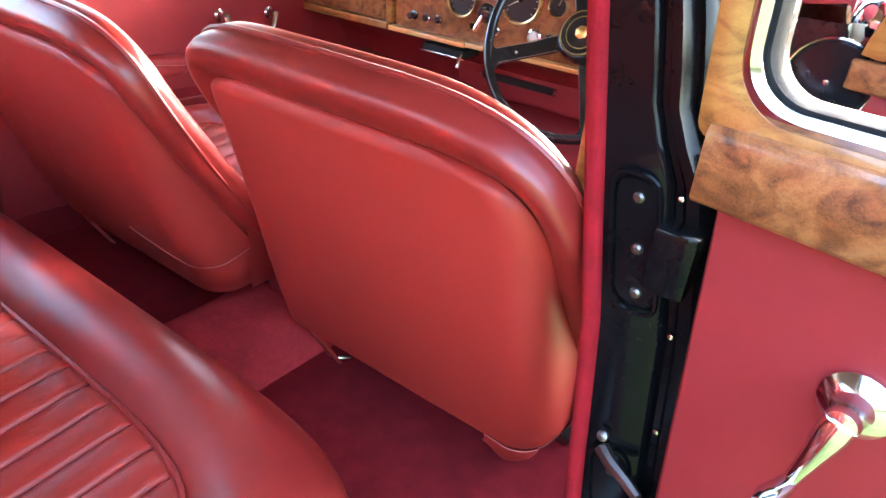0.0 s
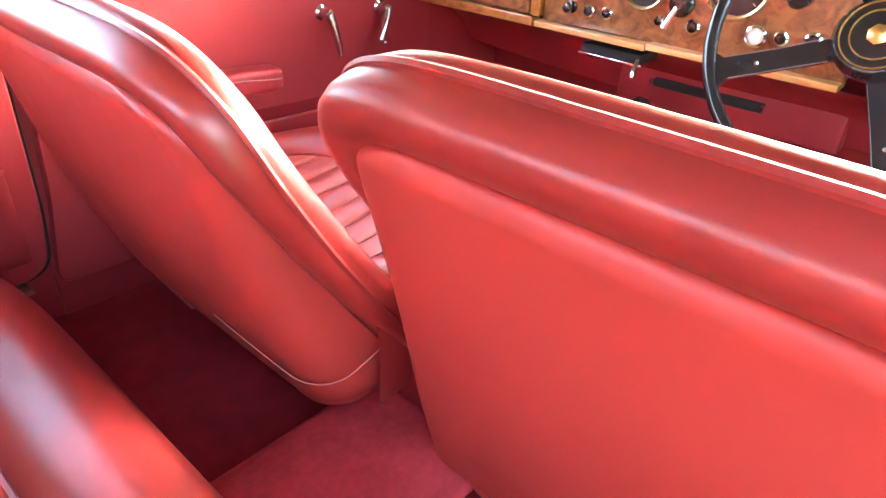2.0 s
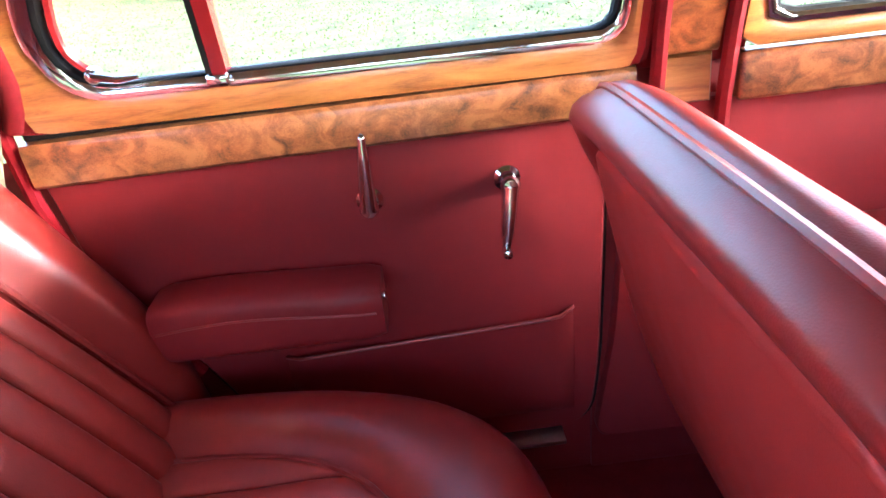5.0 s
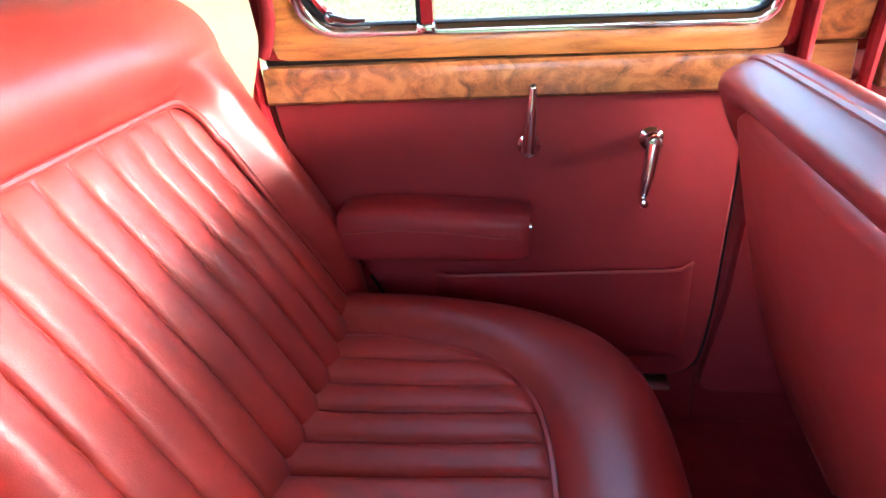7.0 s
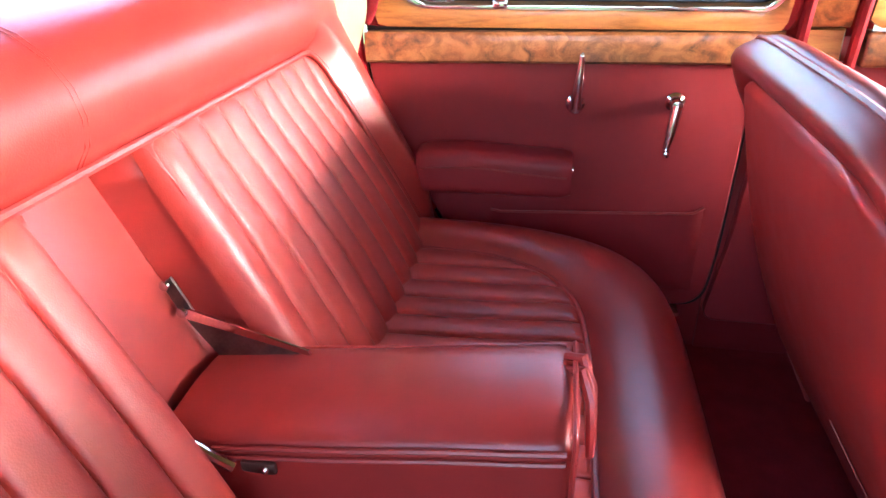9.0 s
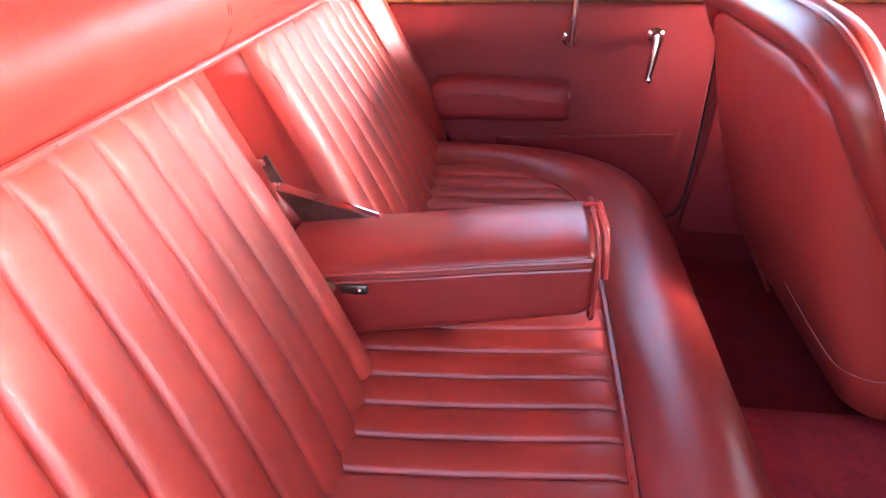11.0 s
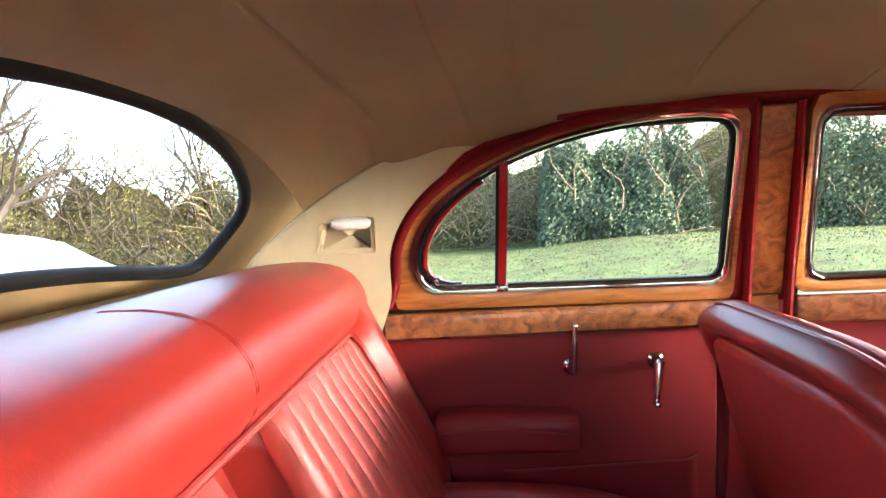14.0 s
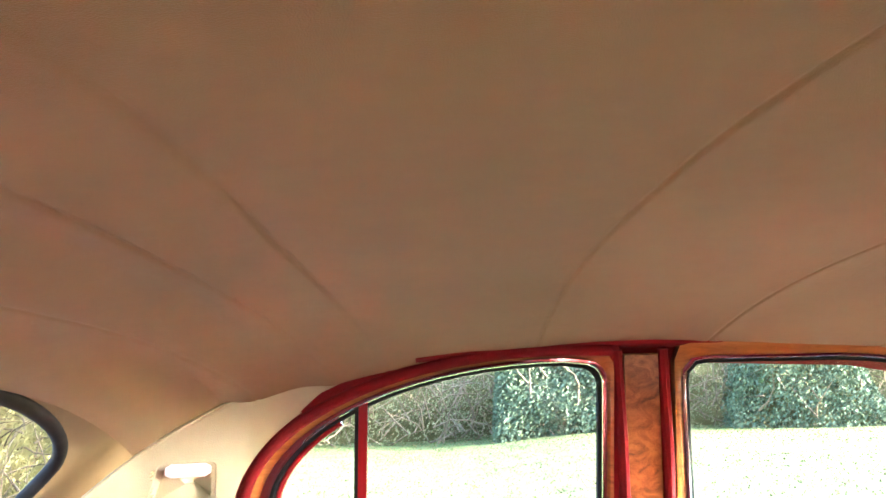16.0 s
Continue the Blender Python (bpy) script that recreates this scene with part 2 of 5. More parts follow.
def tube(pts, r, n=8, closed=False, ends=True):
    """A round bar along points; r a radius or one for each point."""
    P = [Vector(p) for p in pts]
    rings = []
    up = None
    for i, p in enumerate(P):
        a = P[(i - 1) % len(P)] if closed or i else p
        b = P[(i + 1) % len(P)] if closed or i < len(P) - 1 else p
        d = (b - a).normalized()
        if up is None:
            up = Vector((0, 0, 1)) if abs(d.z) < 0.9 else Vector((1, 0, 0))
        s = d.cross(up).normalized()
        up = s.cross(d).normalized()
        rr = r[i] if isinstance(r, (list, tuple)) else r
        rings.append([p + (s * math.cos(2 * math.pi * k / n) + up * math.sin(2 * math.pi * k / n)) * rr for k in range(n)])
    if closed:
        rings.append(rings[0])
    return loft(rings, True, ends and not closed)


def turned(profile, n=24, m=Matrix(), cap=True):
    """A turned piece: (radius, height) pairs round the local z axis, posed by m."""
    rings = [[(max(r, 1e-4) * math.cos(2 * math.pi * k / n), max(r, 1e-4) * math.sin(2 * math.pi * k / n), h) for k in range(n)] for r, h in profile]
    return moved(loft(rings, True, cap), m)


def rbox(x0, x1, y0, y1, z0, z1, r=0.004, seg=2):
    """A box with rounded edges."""
    bm = bmesh.new()
    bmesh.ops.create_cube(bm, size=1)
    for v in bm.verts:
        v.co = ((x0 + x1) / 2 + v.co.x * (x1 - x0), (y0 + y1) / 2 + v.co.y * (y1 - y0), (z0 + z1) / 2 + v.co.z * (z1 - z0))
    if r:
        bmesh.ops.bevel(bm, geom=bm.edges[:], offset=min(r, (x1 - x0) * .48, (y1 - y0) * .48, (z1 - z0) * .48), segments=seg, affect="EDGES", profile=0.5)
    bm.verts.index_update()
    out = [tuple(v.co) for v in bm.verts], [tuple(v.index for v in f.verts) for f in bm.faces]
    bm.free()
    return out


def slab(outline, back, r=0.003):
    """A panel: a closed outline of 3D points, given depth by the vector back, with a rounded front edge."""
    P = [Vector(p) for p in outline]
    c = sum(P, Vector()) / len(P)
    b = Vector(back)
    inner = [p + (c - p).normalized() * r for p in P]
    rings = [inner, [p + b.normalized() * r for p in P], [p + b for p in P]]
    return loft(rings)


def ring_band(outer, inner, depth):
    """A frame between two closed outlines with as many points, given depth."""
    d = Vector(depth)
    o, i = [Vector(p) for p in outer], [Vector(p) for p in inner]
    mid = [a.lerp(b, 0.5) - d * 0.18 for a, b in zip(o, i)]
    return loft([[p + d for p in o], o, mid, i, [p + d for p in i]], True, False)


def arc(cx, cy, r, a0, a1, n):
    return [(cx + r * math.cos(radians(a0 + (a1 - a0) * k / n)), cy + r * math.sin(radians(a0 + (a1 - a0) * k / n))) for k in range(n + 1)]


def rounded(points, n=6):
    """A closed outline of (x, y, radius) corners, with the corners rounded."""
    out = []
    m = len(points)
    for i, (x, y, r) in enumerate(points):
        p, a, b = Vector((x, y)), Vector(points[i - 1][:2]), Vector(points[(i + 1) % m][:2])
        if r <= 0:
            out.append((x, y))
            continue
        da, db = (a - p).normalized(), (b - p).normalized()
        for k in range(n + 1):
            t = k / n
            q = p + da * r * (1 - t) ** 2 + db * r * t ** 2
            out.append((q.x, q.y))
    return out


def smooth(a, b, x):
    t = min(1, max(0, (x - a) / (b - a)))
    return t * t * (3 - 2 * t)


def curve(keys, x):
    """A smooth value through a few (x, value) keys."""
    if x <= keys[0][0]:
        return keys[0][1]
    for (a, p), (b, q) in zip(keys, keys[1:]):
        if x <= b:
            return p + (q - p) * smooth(a, b, x) * 0.5 + (q - p) * (x - a) / (b - a) * 0.5
    return keys[-1][1]


FLOOR, GROUND = -0.03, -0.45


# ---- ground and hedges ----
def rise(x, y):
    """How far the lawn swells up towards the hedges."""
    return smooth(5, 15, math.hypot(x, y)) * (.10 + .32 * smooth(-.5, 4.5, x) + .35 * smooth(-4, -9, x))


def lawn():
    def fn(u, v):
        x, y = (u - .5) ** 3 * 8 * 300, (v - .5) ** 3 * 8 * 300
        return x, y, GROUND + rise(x, y) + 0.03 * noise.noise((x * .4, y * .4, 0)) * min(1, (abs(x) + abs(y)) / 6)
    tagged(part("ground", grid(240, 240, fn), GRASS), "short green lawn strewn with fallen leaves", "lawn", kind="structure")
    vs, fs = [], []
    for k in range(60000):
        x, y = random.uniform(-14, 14), random.uniform(2.0, 19) if k % 4 else random.uniform(-4, 19)
        if -3 < x < 3 and y < 1.6:
            continue
        h, a, w = random.uniform(.010, .030), random.uniform(0, 6.28), random.uniform(.012, .03)
        k0, g = len(vs), GROUND + rise(x, y) + 0.03 * noise.noise((x * .4, y * .4, 0)) * min(1, (abs(x) + abs(y)) / 6)
        dx, dy = math.cos(a) * w, math.sin(a) * w
        vs += [(x - dx, y - dy, g - .02), (x + dx, y + dy, g - .02), (x + dy * 1.5, y - dx * 1.5, g + h)]
        fs.append((k0, k0 + 1, k0 + 2))
    tagged(part("grass_tufts", (vs, fs), GRASS), "short grass tufts on the lawn", "grass", kind="stuff")
    vs, fs = [], []
    for k in range(6500):
        x, y = random.uniform(-14, 14), random.uniform(1.8, 18)
        s, a = random.uniform(.02, .045), random.uniform(0, 6.28)
        k0, g = len(vs), GROUND + rise(x, y) + 0.03 * noise.noise((x * .4, y * .4, 0))
        vs += [(x + math.cos(a + q * 1.57) * s * (1 if q % 2 else .6), y + math.sin(a + q * 1.57) * s, g + .012 + random.uniform(0, .02)) for q in range(4)]
        fs.append((k0, k0 + 1, k0 + 2, k0 + 3))
    tagged(part("fallen_leaves", (vs, fs), DEADLEAF), "brown fallen leaves on the grass", "leaves", kind="stuff")


def hedge_piece(x0, y0, x1, y1, height, depth, count, material, name, label, twigs=120, size=.11, taper=False):
    L = math.hypot(x1 - x0, y1 - y0)
    tx, ty = (x1 - x0) / L, (y1 - y0) / L
    nx, ny = -ty, tx

    def top(s):
        e = (1 - abs(2 * s / L - 1) ** 4) ** .5 * (1 + .25 * noise.noise((s * 2.3, x0, 5))) if taper else 1
        return height * e * (0.78 + 0.36 * noise.noise((s * .35, x0, 3)) + 0.24 * noise.noise((s * 1.3, y0, 7)))
    root = thing(name, ((x0 + x1) / 2, (y0 + y1) / 2, GROUND), label, "hedge", kind="stuff")
    vs, fs = [], []
    for k in range(count):
        s = random.uniform(0, L)
        h = top(s)
        z = h * random.random() ** 0.8
        lump = .7 * noise.noise((s * .8, z * .9, 1.5 + x0))
        d = depth * .5 * (1 - .5 * (z / max(h, .1)) ** 2) + lump * .7
        o = -d + abs(random.gauss(0, .35))
        x, y = x0 + tx * s + nx * -o * -1, y0 + ty * s + ny * o
        a = Vector((random.gauss(0, 1), random.gauss(0, 1), random.gauss(0, 1))).normalized()
        b = a.orthogonal().normalized()
        c = a.cross(b)
        r = size * random.uniform(.5, 1.2)
        p = Vector((x, y, GROUND + z))
        k0 = len(vs)
        vs += [p - b * r, p + c * r * .45, p + b * r, p - c * r * .45]
        fs.append((k0, k0 + 1, k0 + 2, k0 + 3))
    part("foliage", (vs, fs), material, root)
    # Added sheet: its dark olive colours in the shade between the leaves.
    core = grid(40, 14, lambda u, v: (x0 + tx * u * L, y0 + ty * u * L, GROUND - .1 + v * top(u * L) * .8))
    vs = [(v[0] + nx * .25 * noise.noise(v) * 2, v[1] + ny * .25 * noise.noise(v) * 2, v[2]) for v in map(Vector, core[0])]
    part("shade_core", (vs, core[1]), OLIVE, root)
    geos = []
    for k in range(twigs):
        s = random.uniform(0, L)
        o = -depth * .5 * random.uniform(.5, 1.1)
        p = Vector((x0 + tx * s + nx * o, y0 + ty * s + ny * o, GROUND + random.uniform(0, top(s) * .8)))
        d = Vector((random.gauss(0, .6), random.gauss(0, .6), random.uniform(.4, 1.2))).normalized()
        pts = [p]
        for q in range(4):
            d = (d + Vector((random.gauss(0, .3), random.gauss(0, .3), random.gauss(-.05, .25)))).normalized()
            pts.append(pts[-1] + d * random.uniform(.25, .6))
        geos.append(tube(pts, [.025, .02, .014, .009, .004], 4))
    part("branches", merge(*geos), BARK if material is OLIVE else TWIG, root)


lawn()
hedge_piece(-20, 19.5, 30, 19, 4.6, 2.6, 80000, LEAF, "hedge", "tall mixed autumn hedge along the lawn", 1500, .046)
hedge_piece(-14.5, -13, -14, 17, 7.6, 2.4, 46000, OLIVE, "hedge", "tall yellowing hedge behind the car", 1100, .055)

hedge_piece(-17, 15.5, -5.0, 21, 6.6, 2.2, 24000, OLIVE, "hedge", "straggly bare hedge at the corner of the lawn", 700, .055)


def bare_tree(x, y, height, seed):
    """A leafless tree: a tapered trunk that forks again and again into fine twigs."""
    rnd = random.Random(seed)
    t = thing("tree", (x, y, GROUND), "bare winter tree standing behind the hedge", "tree", "bare trees")
    geos, twigs = [], []

    def grow(p, d, length, r, depth):
        pts = [p]
        for k in range(3):
            d = (d + Vector((rnd.gauss(0, .13), rnd.gauss(0, .13), rnd.gauss(.03, .10)))).normalized()
            pts.append(pts[-1] + d * length / 3)
        (geos if depth < 2 else twigs).append(tube(pts, [r, r * .9, r * .8, r * .66], 6 if depth < 2 else 3))
        if depth >= 6:
            return
        for k in range(3 if depth in (1, 2, 3) else 2):
            side = Vector((rnd.gauss(0, 1), rnd.gauss(0, 1), rnd.gauss(.1, .5))).normalized()
            grow(pts[-1] if k < 2 else pts[2], (d + side * rnd.uniform(.5, .95)).normalized(), length * rnd.uniform(.62, .82), r * rnd.uniform(.5, .66), depth + 1)
    grow(Vector((x, y, GROUND - .1)), Vector((0, 0, 1)), height * .27, height * .024, 0)
    part("trunk", merge(*geos), BARK, t, "grey brown trunk and limbs")
    tagged(part("twigs", merge(*twigs), BARK, t, "fine bare twigs"), kind="stuff")


for x, y, h, sd in ((-13.5, 9.0, 8, 5), (-13, 14.0, 8.5, 21), (-10.5, 19.0, 8.5, 3), (-7.5, 20.5, 8, 8), (-4.0, 21.5, 7.5, 11), (6.5, 22.5, 8.5, 14), (13, 22.5, 8, 17)):
    bare_tree(x, y, h, sd)
# Unseen hedge, added only to cut low light from the right.
hedge_piece(16, -12, -16, -12.5, 3.3, 2.0, 14000, LEAF, "hedge", "unseen hedge added to block light from the open door side", 200, .12)
hedge_piece(1.7, 17.6, 5.4, 17.4, 3.9, 2.2, 26000, EVERGREEN, "evergreen_bush", "dense dark evergreen bush against the hedge", 16, .06, True)
hedge_piece(3.4, 18.2, 6.4, 18.0, 5.6, 2.0, 12000, EVERGREEN, "evergreen_bush", "tall dark evergreen bush against the hedge", 16, .06, True)
hedge_piece(8.0, 17.8, 12, 17.4, 4.0, 2.2, 16000, EVERGREEN, "evergreen_bush", "dense dark evergreen bush against the hedge", 16, .06, True)


# ---- car shell ----
def side_y(z):
    """Distance of the trim from the car's middle, at a height: upright below the waist, leaning in above it."""
    return 0.72 if z < 0.56 else 0.72 - 0.31 * (z - 0.56)


def roof_z(x, y):
    c = curve([(-.75, .35), (-.45, .76), (-.28, .925), (-.14, .985), (-.04, 1.02), (.09, 1.043), (.4, 1.056), (.75, 1.05), (1.15, 1.0), (1.45, .90)], x)
    e = curve([(-.75, .30), (-.45, .60), (-.28, .83), (-.14, .915), (0, .945), (.3, .975), (.6, .985), (1.0, .97), (1.45, .85)], x)
    k = curve([(-.45, .50), (-.14, .53), (.1, .56), (.5, .60), (1.45, .60)], x)
    return c - (c - e) * min(1.6, abs(y / k)) ** 2.4


HEAD_SEAMS = (-.147, -.018, .079, .40, .70, 1.0)


def headliner():
    def fn(u, v):
        x, y = -.27 + u * 1.70, (v - .5) * 2 * .615
        z = roof_z(x, y)
        for s in HEAD_SEAMS:
            s += .18 * y * y * (s < .2)
            z += .0019 * math.exp(-((x - s) / .0026) ** 2) - .0014 * math.exp(-((x - s) / .022) ** 2)
        return x, y, z
    tagged(part("ceiling", grid(800, 50, fn), CLOTH, sharp=80), "fawn wool headlining with stitched seams", "headlining", kind="structure")

    def skin(u, v):
        x, y = -.20 + u * 1.69, (v - .5) * 2 * .68
        return x, y, roof_z(x, y * .9) + .035
    tagged(part("roof", grid(60, 24, skin), BLACK), "glossy painted steel car roof", "car roof", kind="structure")


headliner()


def rear_x(y, z):
    return -.34 + .9 * (z - .85) - .12 * (.25 - y * y)


def rear_outline(scale_y=1.0, grow=0.0, n=72):
    out = []
    for k in range(n):
        a = 2 * math.pi * k / n
        c, s = math.cos(a), math.sin(a)
        y = (.503 * scale_y + grow) * math.copysign(abs(c) ** .85, c)
        z = .845 - (.042 if s > 0 else .055) * (y / .5) ** 2 + ((.080 + grow) * s if s > 0 else (.088 + grow) * math.copysign(abs(s) ** .32, s))
        out.append((y, z))
    return out


def rear_end():
    inner = [(rear_x(y, z), y, z) for y, z in rear_outline(1, .012)]
    rings = [inner]
    for g in (.03, .05, .07, .09, .12, .16, .20, .25, .30):
        rings.append([(rear_x(y, z) + 1.6 * max(0, g - .03) ** 2, y, max(.55, z)) for y, z in rear_outline(1, g)])
    tagged(part("wall_rear", loft(rings, True, False), CLOTH, sharp=80), "fawn cloth trim round the rear window", "rear trim", kind="structure")
    win = thing("window_1", (-.36, 0, .84), "wide oval rear window in a black rubber seal", "window", kind="structure")
    part("rubber_seal", tube([(rear_x(y, z) + .006, y, z) for y, z in rear_outline(1, .006)], .0105, 10, True), RUBBER, win)
    o = [(rear_x(y, z) - .004, y, z) for y, z in rear_outline(1, .004)]
    pane = part("pane", ([(rear_x(0, .845) - .004, 0, .845)] + o, [(0, i + 1, (i + 1) % len(o) + 1) for i in range(len(o))]), GLASS, win, sharp=180)
    pane.visible_shadow = False
    # rear deck and boot lid seen through the glass
    def deck(u, v):
        x, y = -.46 - u * 1.7, (v - .5) * 2 * .92
        crown = .93 - .34 * y * y
        crown = crown if crown < .82 else .82 + .03 * (1 - math.exp(-(crown - .82) / .03))
        return x, y, .66 + (crown - .66) * smooth(.0, .20, u) - .45 * max(0, u - .3) ** 1.6
    tagged(part("boot_lid", grid(24, 24, deck), SKY_PALE), "curved boot lid, pale with the sky's reflection in its colour", "boot lid", kind="structure")
    tagged(part("parcel_shelf", rbox(-.60, -.36, -.62, .62, .66, .70, .01), BEIGE), "cream parcel shelf behind the seat", "shelf", kind="structure")


rear_end()


def quarter(side):
    """Cream rear quarter trim with a small courtesy lamp."""
    def yq(x, z):
        return side * (.610 + .40 * (x + .15) - .24 * (z - .76) - .25 * max(0, x + .10))
    top = lambda x: .707 + .243 * math.sin(math.pi / 2 * min(1, max(0, (x + .375) / .47))) ** .8

    def fn(u, v):
        z = .515 + v * (.950 - .515)
        lo = -.375 if z < .71 else -.375 + .47 * math.asin(min(1, ((z - .707) / .243)) ** 1.25) * 2 / math.pi
        hi = -.128 - .030 * smooth(.66, .54, z) if z < .70 else .45 - .578 * math.sqrt(max(0, 1 - ((z - .70) / .296) ** 2))
        x = lo + u * (max(lo, hi) - lo)
        return x, yq(x, z), z
    vs, fs = grid(70, 80, fn)
    if side > 0:
        mid = lambda f: sum((Vector(vs[i]) for i in f), Vector()) / 4
        fs = [f for f in fs if not (-.243 < mid(f).x < -.158 and .744 < mid(f).z < .795)]
    q = tagged(part("wall_quarter", (vs, fs), BEIGE, sharp=80), "cream leathercloth rear quarter panel", "quarter panel", kind="structure")
    def arch(u, v):
        x, z = -.375 + .225 * u, .10 + .425 * v
        return x, yq(x, max(.55, z)) + side * .006, z
    part("wheel_arch_trim", grid(12, 16, arch), TRIM, q, "red leathercloth wheel arch trim")
    edge = [(-.375 + .48 * k / 24, yq(-.375 + .48 * k / 24, top(-.375 + .48 * k / 24)), top(-.375 + .48 * k / 24)) for k in range(25)]
    part("edge_piping", tube(edge, .004, 6), BEIGE, q)
    if side > 0:
        lamp = thing("courtesy_lamp", (-.19, yq(-.19, .77), .77), "small courtesy lamp with an opal lens in a cream recess", "lamp")
        # recess
        o = [(x, z) for x, z in rounded([(-.252, .738, .006), (-.152, .735, .006), (-.150, .800, .008), (-.232, .802, .008)])]
        outer = [(x, yq(x, z) - .002, z) for x, z in o]
        cx, cz = -.195, .768
        inn = [(cx + (x - cx) * .93, yq(x, z) + .02, cz + (z - cz) * .93) for x, z in o]
        part("recess", loft([outer, inn, [(cx + (p[0] - cx) * .02, p[1], cz + (p[2] - cz) * .02) for p in inn]], True, False), BEIGE, lamp)
        rim = [(cx + (x - cx) * 1.05, yq(x, z) - .003, cz + (z - cz) * 1.07) for x, z in o]
        part("recess_rim", loft([rim, outer], True, False), BEIGE, lamp)
        pts = [(-.222 + .066 * k / 8, yq(-.222 + .066 * k / 8, .79) - .006, .790) for k in range(9)]
        part("lens", tube(pts, [.006] + [.011] * 7 + [.006], 12), LAMPWHITE, lamp, "white opal lens")


quarter(1)
quarter(-1)
for s in (1, -1):
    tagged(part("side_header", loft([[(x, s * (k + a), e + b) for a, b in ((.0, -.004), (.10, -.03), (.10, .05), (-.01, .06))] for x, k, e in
           [(q, curve([(-.3, .56), (.1, .56), (.5, .592), (1.4, .60)], q), curve([(-.3, .84), (-.14, .915), (0, .945), (.3, .979), (.6, .988), (1.0, .975), (1.45, .87)], q)) for q in [.19 + 1.26 * j / 20 for j in range(21)]]]), SHADED_CLOTH), "red trimmed roof side rail", "side rail", kind="structure")


def floor_and_sides():
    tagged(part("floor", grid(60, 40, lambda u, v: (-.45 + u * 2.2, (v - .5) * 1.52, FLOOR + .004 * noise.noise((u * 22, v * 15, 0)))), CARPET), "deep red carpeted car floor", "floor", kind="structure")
    # transmission tunnel hump
    def hump(u, v):
        x = .15 + u * 1.45
        a = v * math.pi
        w, h = .125, .085 + .07 * smooth(.75, 1.5, x)
        y = .045 - w * math.cos(a) * (abs(math.cos(a)) ** -.3 if abs(math.cos(a)) > .01 else 1)
        z = FLOOR - .004 + h * math.sin(a) ** .55 + .003 * noise.noise((x * 14, y * 14, 2))
        return x, y, z
    # Floor carpet made paler: light falling on the hump is put into colour.
    tagged(part("tunnel", grid(60, 20, hump), mat("lit_tunnel_carpet", (0.46, 0.034, 0.040), .9, vary=.35, scale=9, grain=.8, grain_scale=800, spec=.15, folds=.5, fold_scale=9)), "red carpeted transmission tunnel", "tunnel", kind="structure")
    for s in (1, -1):
        nm = "wall_left" if s > 0 else "wall_right"
        # inner body side below the doors, sill and wheel arch
        def fn(u, v):
            x = -.45 + u * 2.15
            return x, s * (.748 - .02 * smooth(1.3, 1.7, x)), FLOOR - .02 + v * (.62 if x > 1.40 or s > 0 else .11)
        if s > 0:
            tagged(part(nm, grid(50, 10, fn), TRIM), "red leathercloth body side and sill", "side trim", kind="structure")
        else:
            tagged(part(nm, merge(rbox(-.45, 1.70, -.80, -.735, FLOOR - .05, .06, .012), rbox(-.60, -.17, -.80, -.70, FLOOR - .05, .60, .02), rbox(1.46, 1.75, -.80, -.735, FLOOR - .05, .62, .01)), TRIM),
                   "red leathercloth sill and body side", "side trim", kind="structure")
        tagged(part("sill_plate", rbox(-.10, .452, s * .712 - .012, s * .712 + .026, .066, .074, .002), ALLOY), "ribbed aluminium door sill plate", "sill plate", kind="structure")
        # kick panel ahead of the front door
        o = [(1.47, s * .735, z) for z in (FLOOR, .47)] + [(1.95, s * .69, .47), (1.95, s * .69, FLOOR)]
        tagged(part("kick_panel", slab(o, (0, s * .01, 0)), TRIM), "red leathercloth footwell side panel", "kick panel", kind="structure")
        if s > 0:
            for z in (.20, .29):
                k = tagged(part("trim_screw", turned([(.0055, 0), (.005, .002), (.002, .004)], 10, pose(1.48, .728, z, 90, 0, 0)), CHROME), "small domed trim screw", "screw")
    tagged(part("wall_bulkhead", merge(rbox(1.75, 1.80, -.80, .80, -.10, .70, .01)), TRIM), "red trimmed bulkhead", "bulkhead", kind="structure")
    # sloping toe board
    tagged(part("toe_board", slab([(1.50, .72, FLOOR), (1.50, -.72, FLOOR), (1.76, -.72, .26), (1.76, .72, .26)], (.01, 0, -.01)), TRIM), "red leathercloth toe board", "toe board", kind="structure")
    tagged(part("scuttle", grid(20, 20, lambda u, v: (1.45 + u * .6, (v - .5) * 1.5, .70 + .03 * u - .12 * abs((v - .5) * 2) ** 3)), BLACK), "painted scuttle ahead of the windscreen", "scuttle", kind="structure")
    # windscreen
    win = thing("window_2", (1.45, 0, .8), "windscreen", "window", kind="structure")
    for s in (1, -1):
        p = part("pane", slab([(1.60, .0, .70), (1.60, s * .60, .68), (1.42, s * .56, .90), (1.44, 0, .95)], (.005, 0, .003)), GLASS, win)
        p.visible_shadow = False
        part("screen_pillar", tube([(1.62, s * .66, .62), (1.40, s * .60, .93)], .025, 8), BLACK, win)
    part("centre_bar", tube([(1.60, 0, .70), (1.43, 0, .96)], .012, 8), CHROME, win)


floor_and_sides()


# ---- doors ----
def wy(z):
    return .685 - .30 * (z - .655)


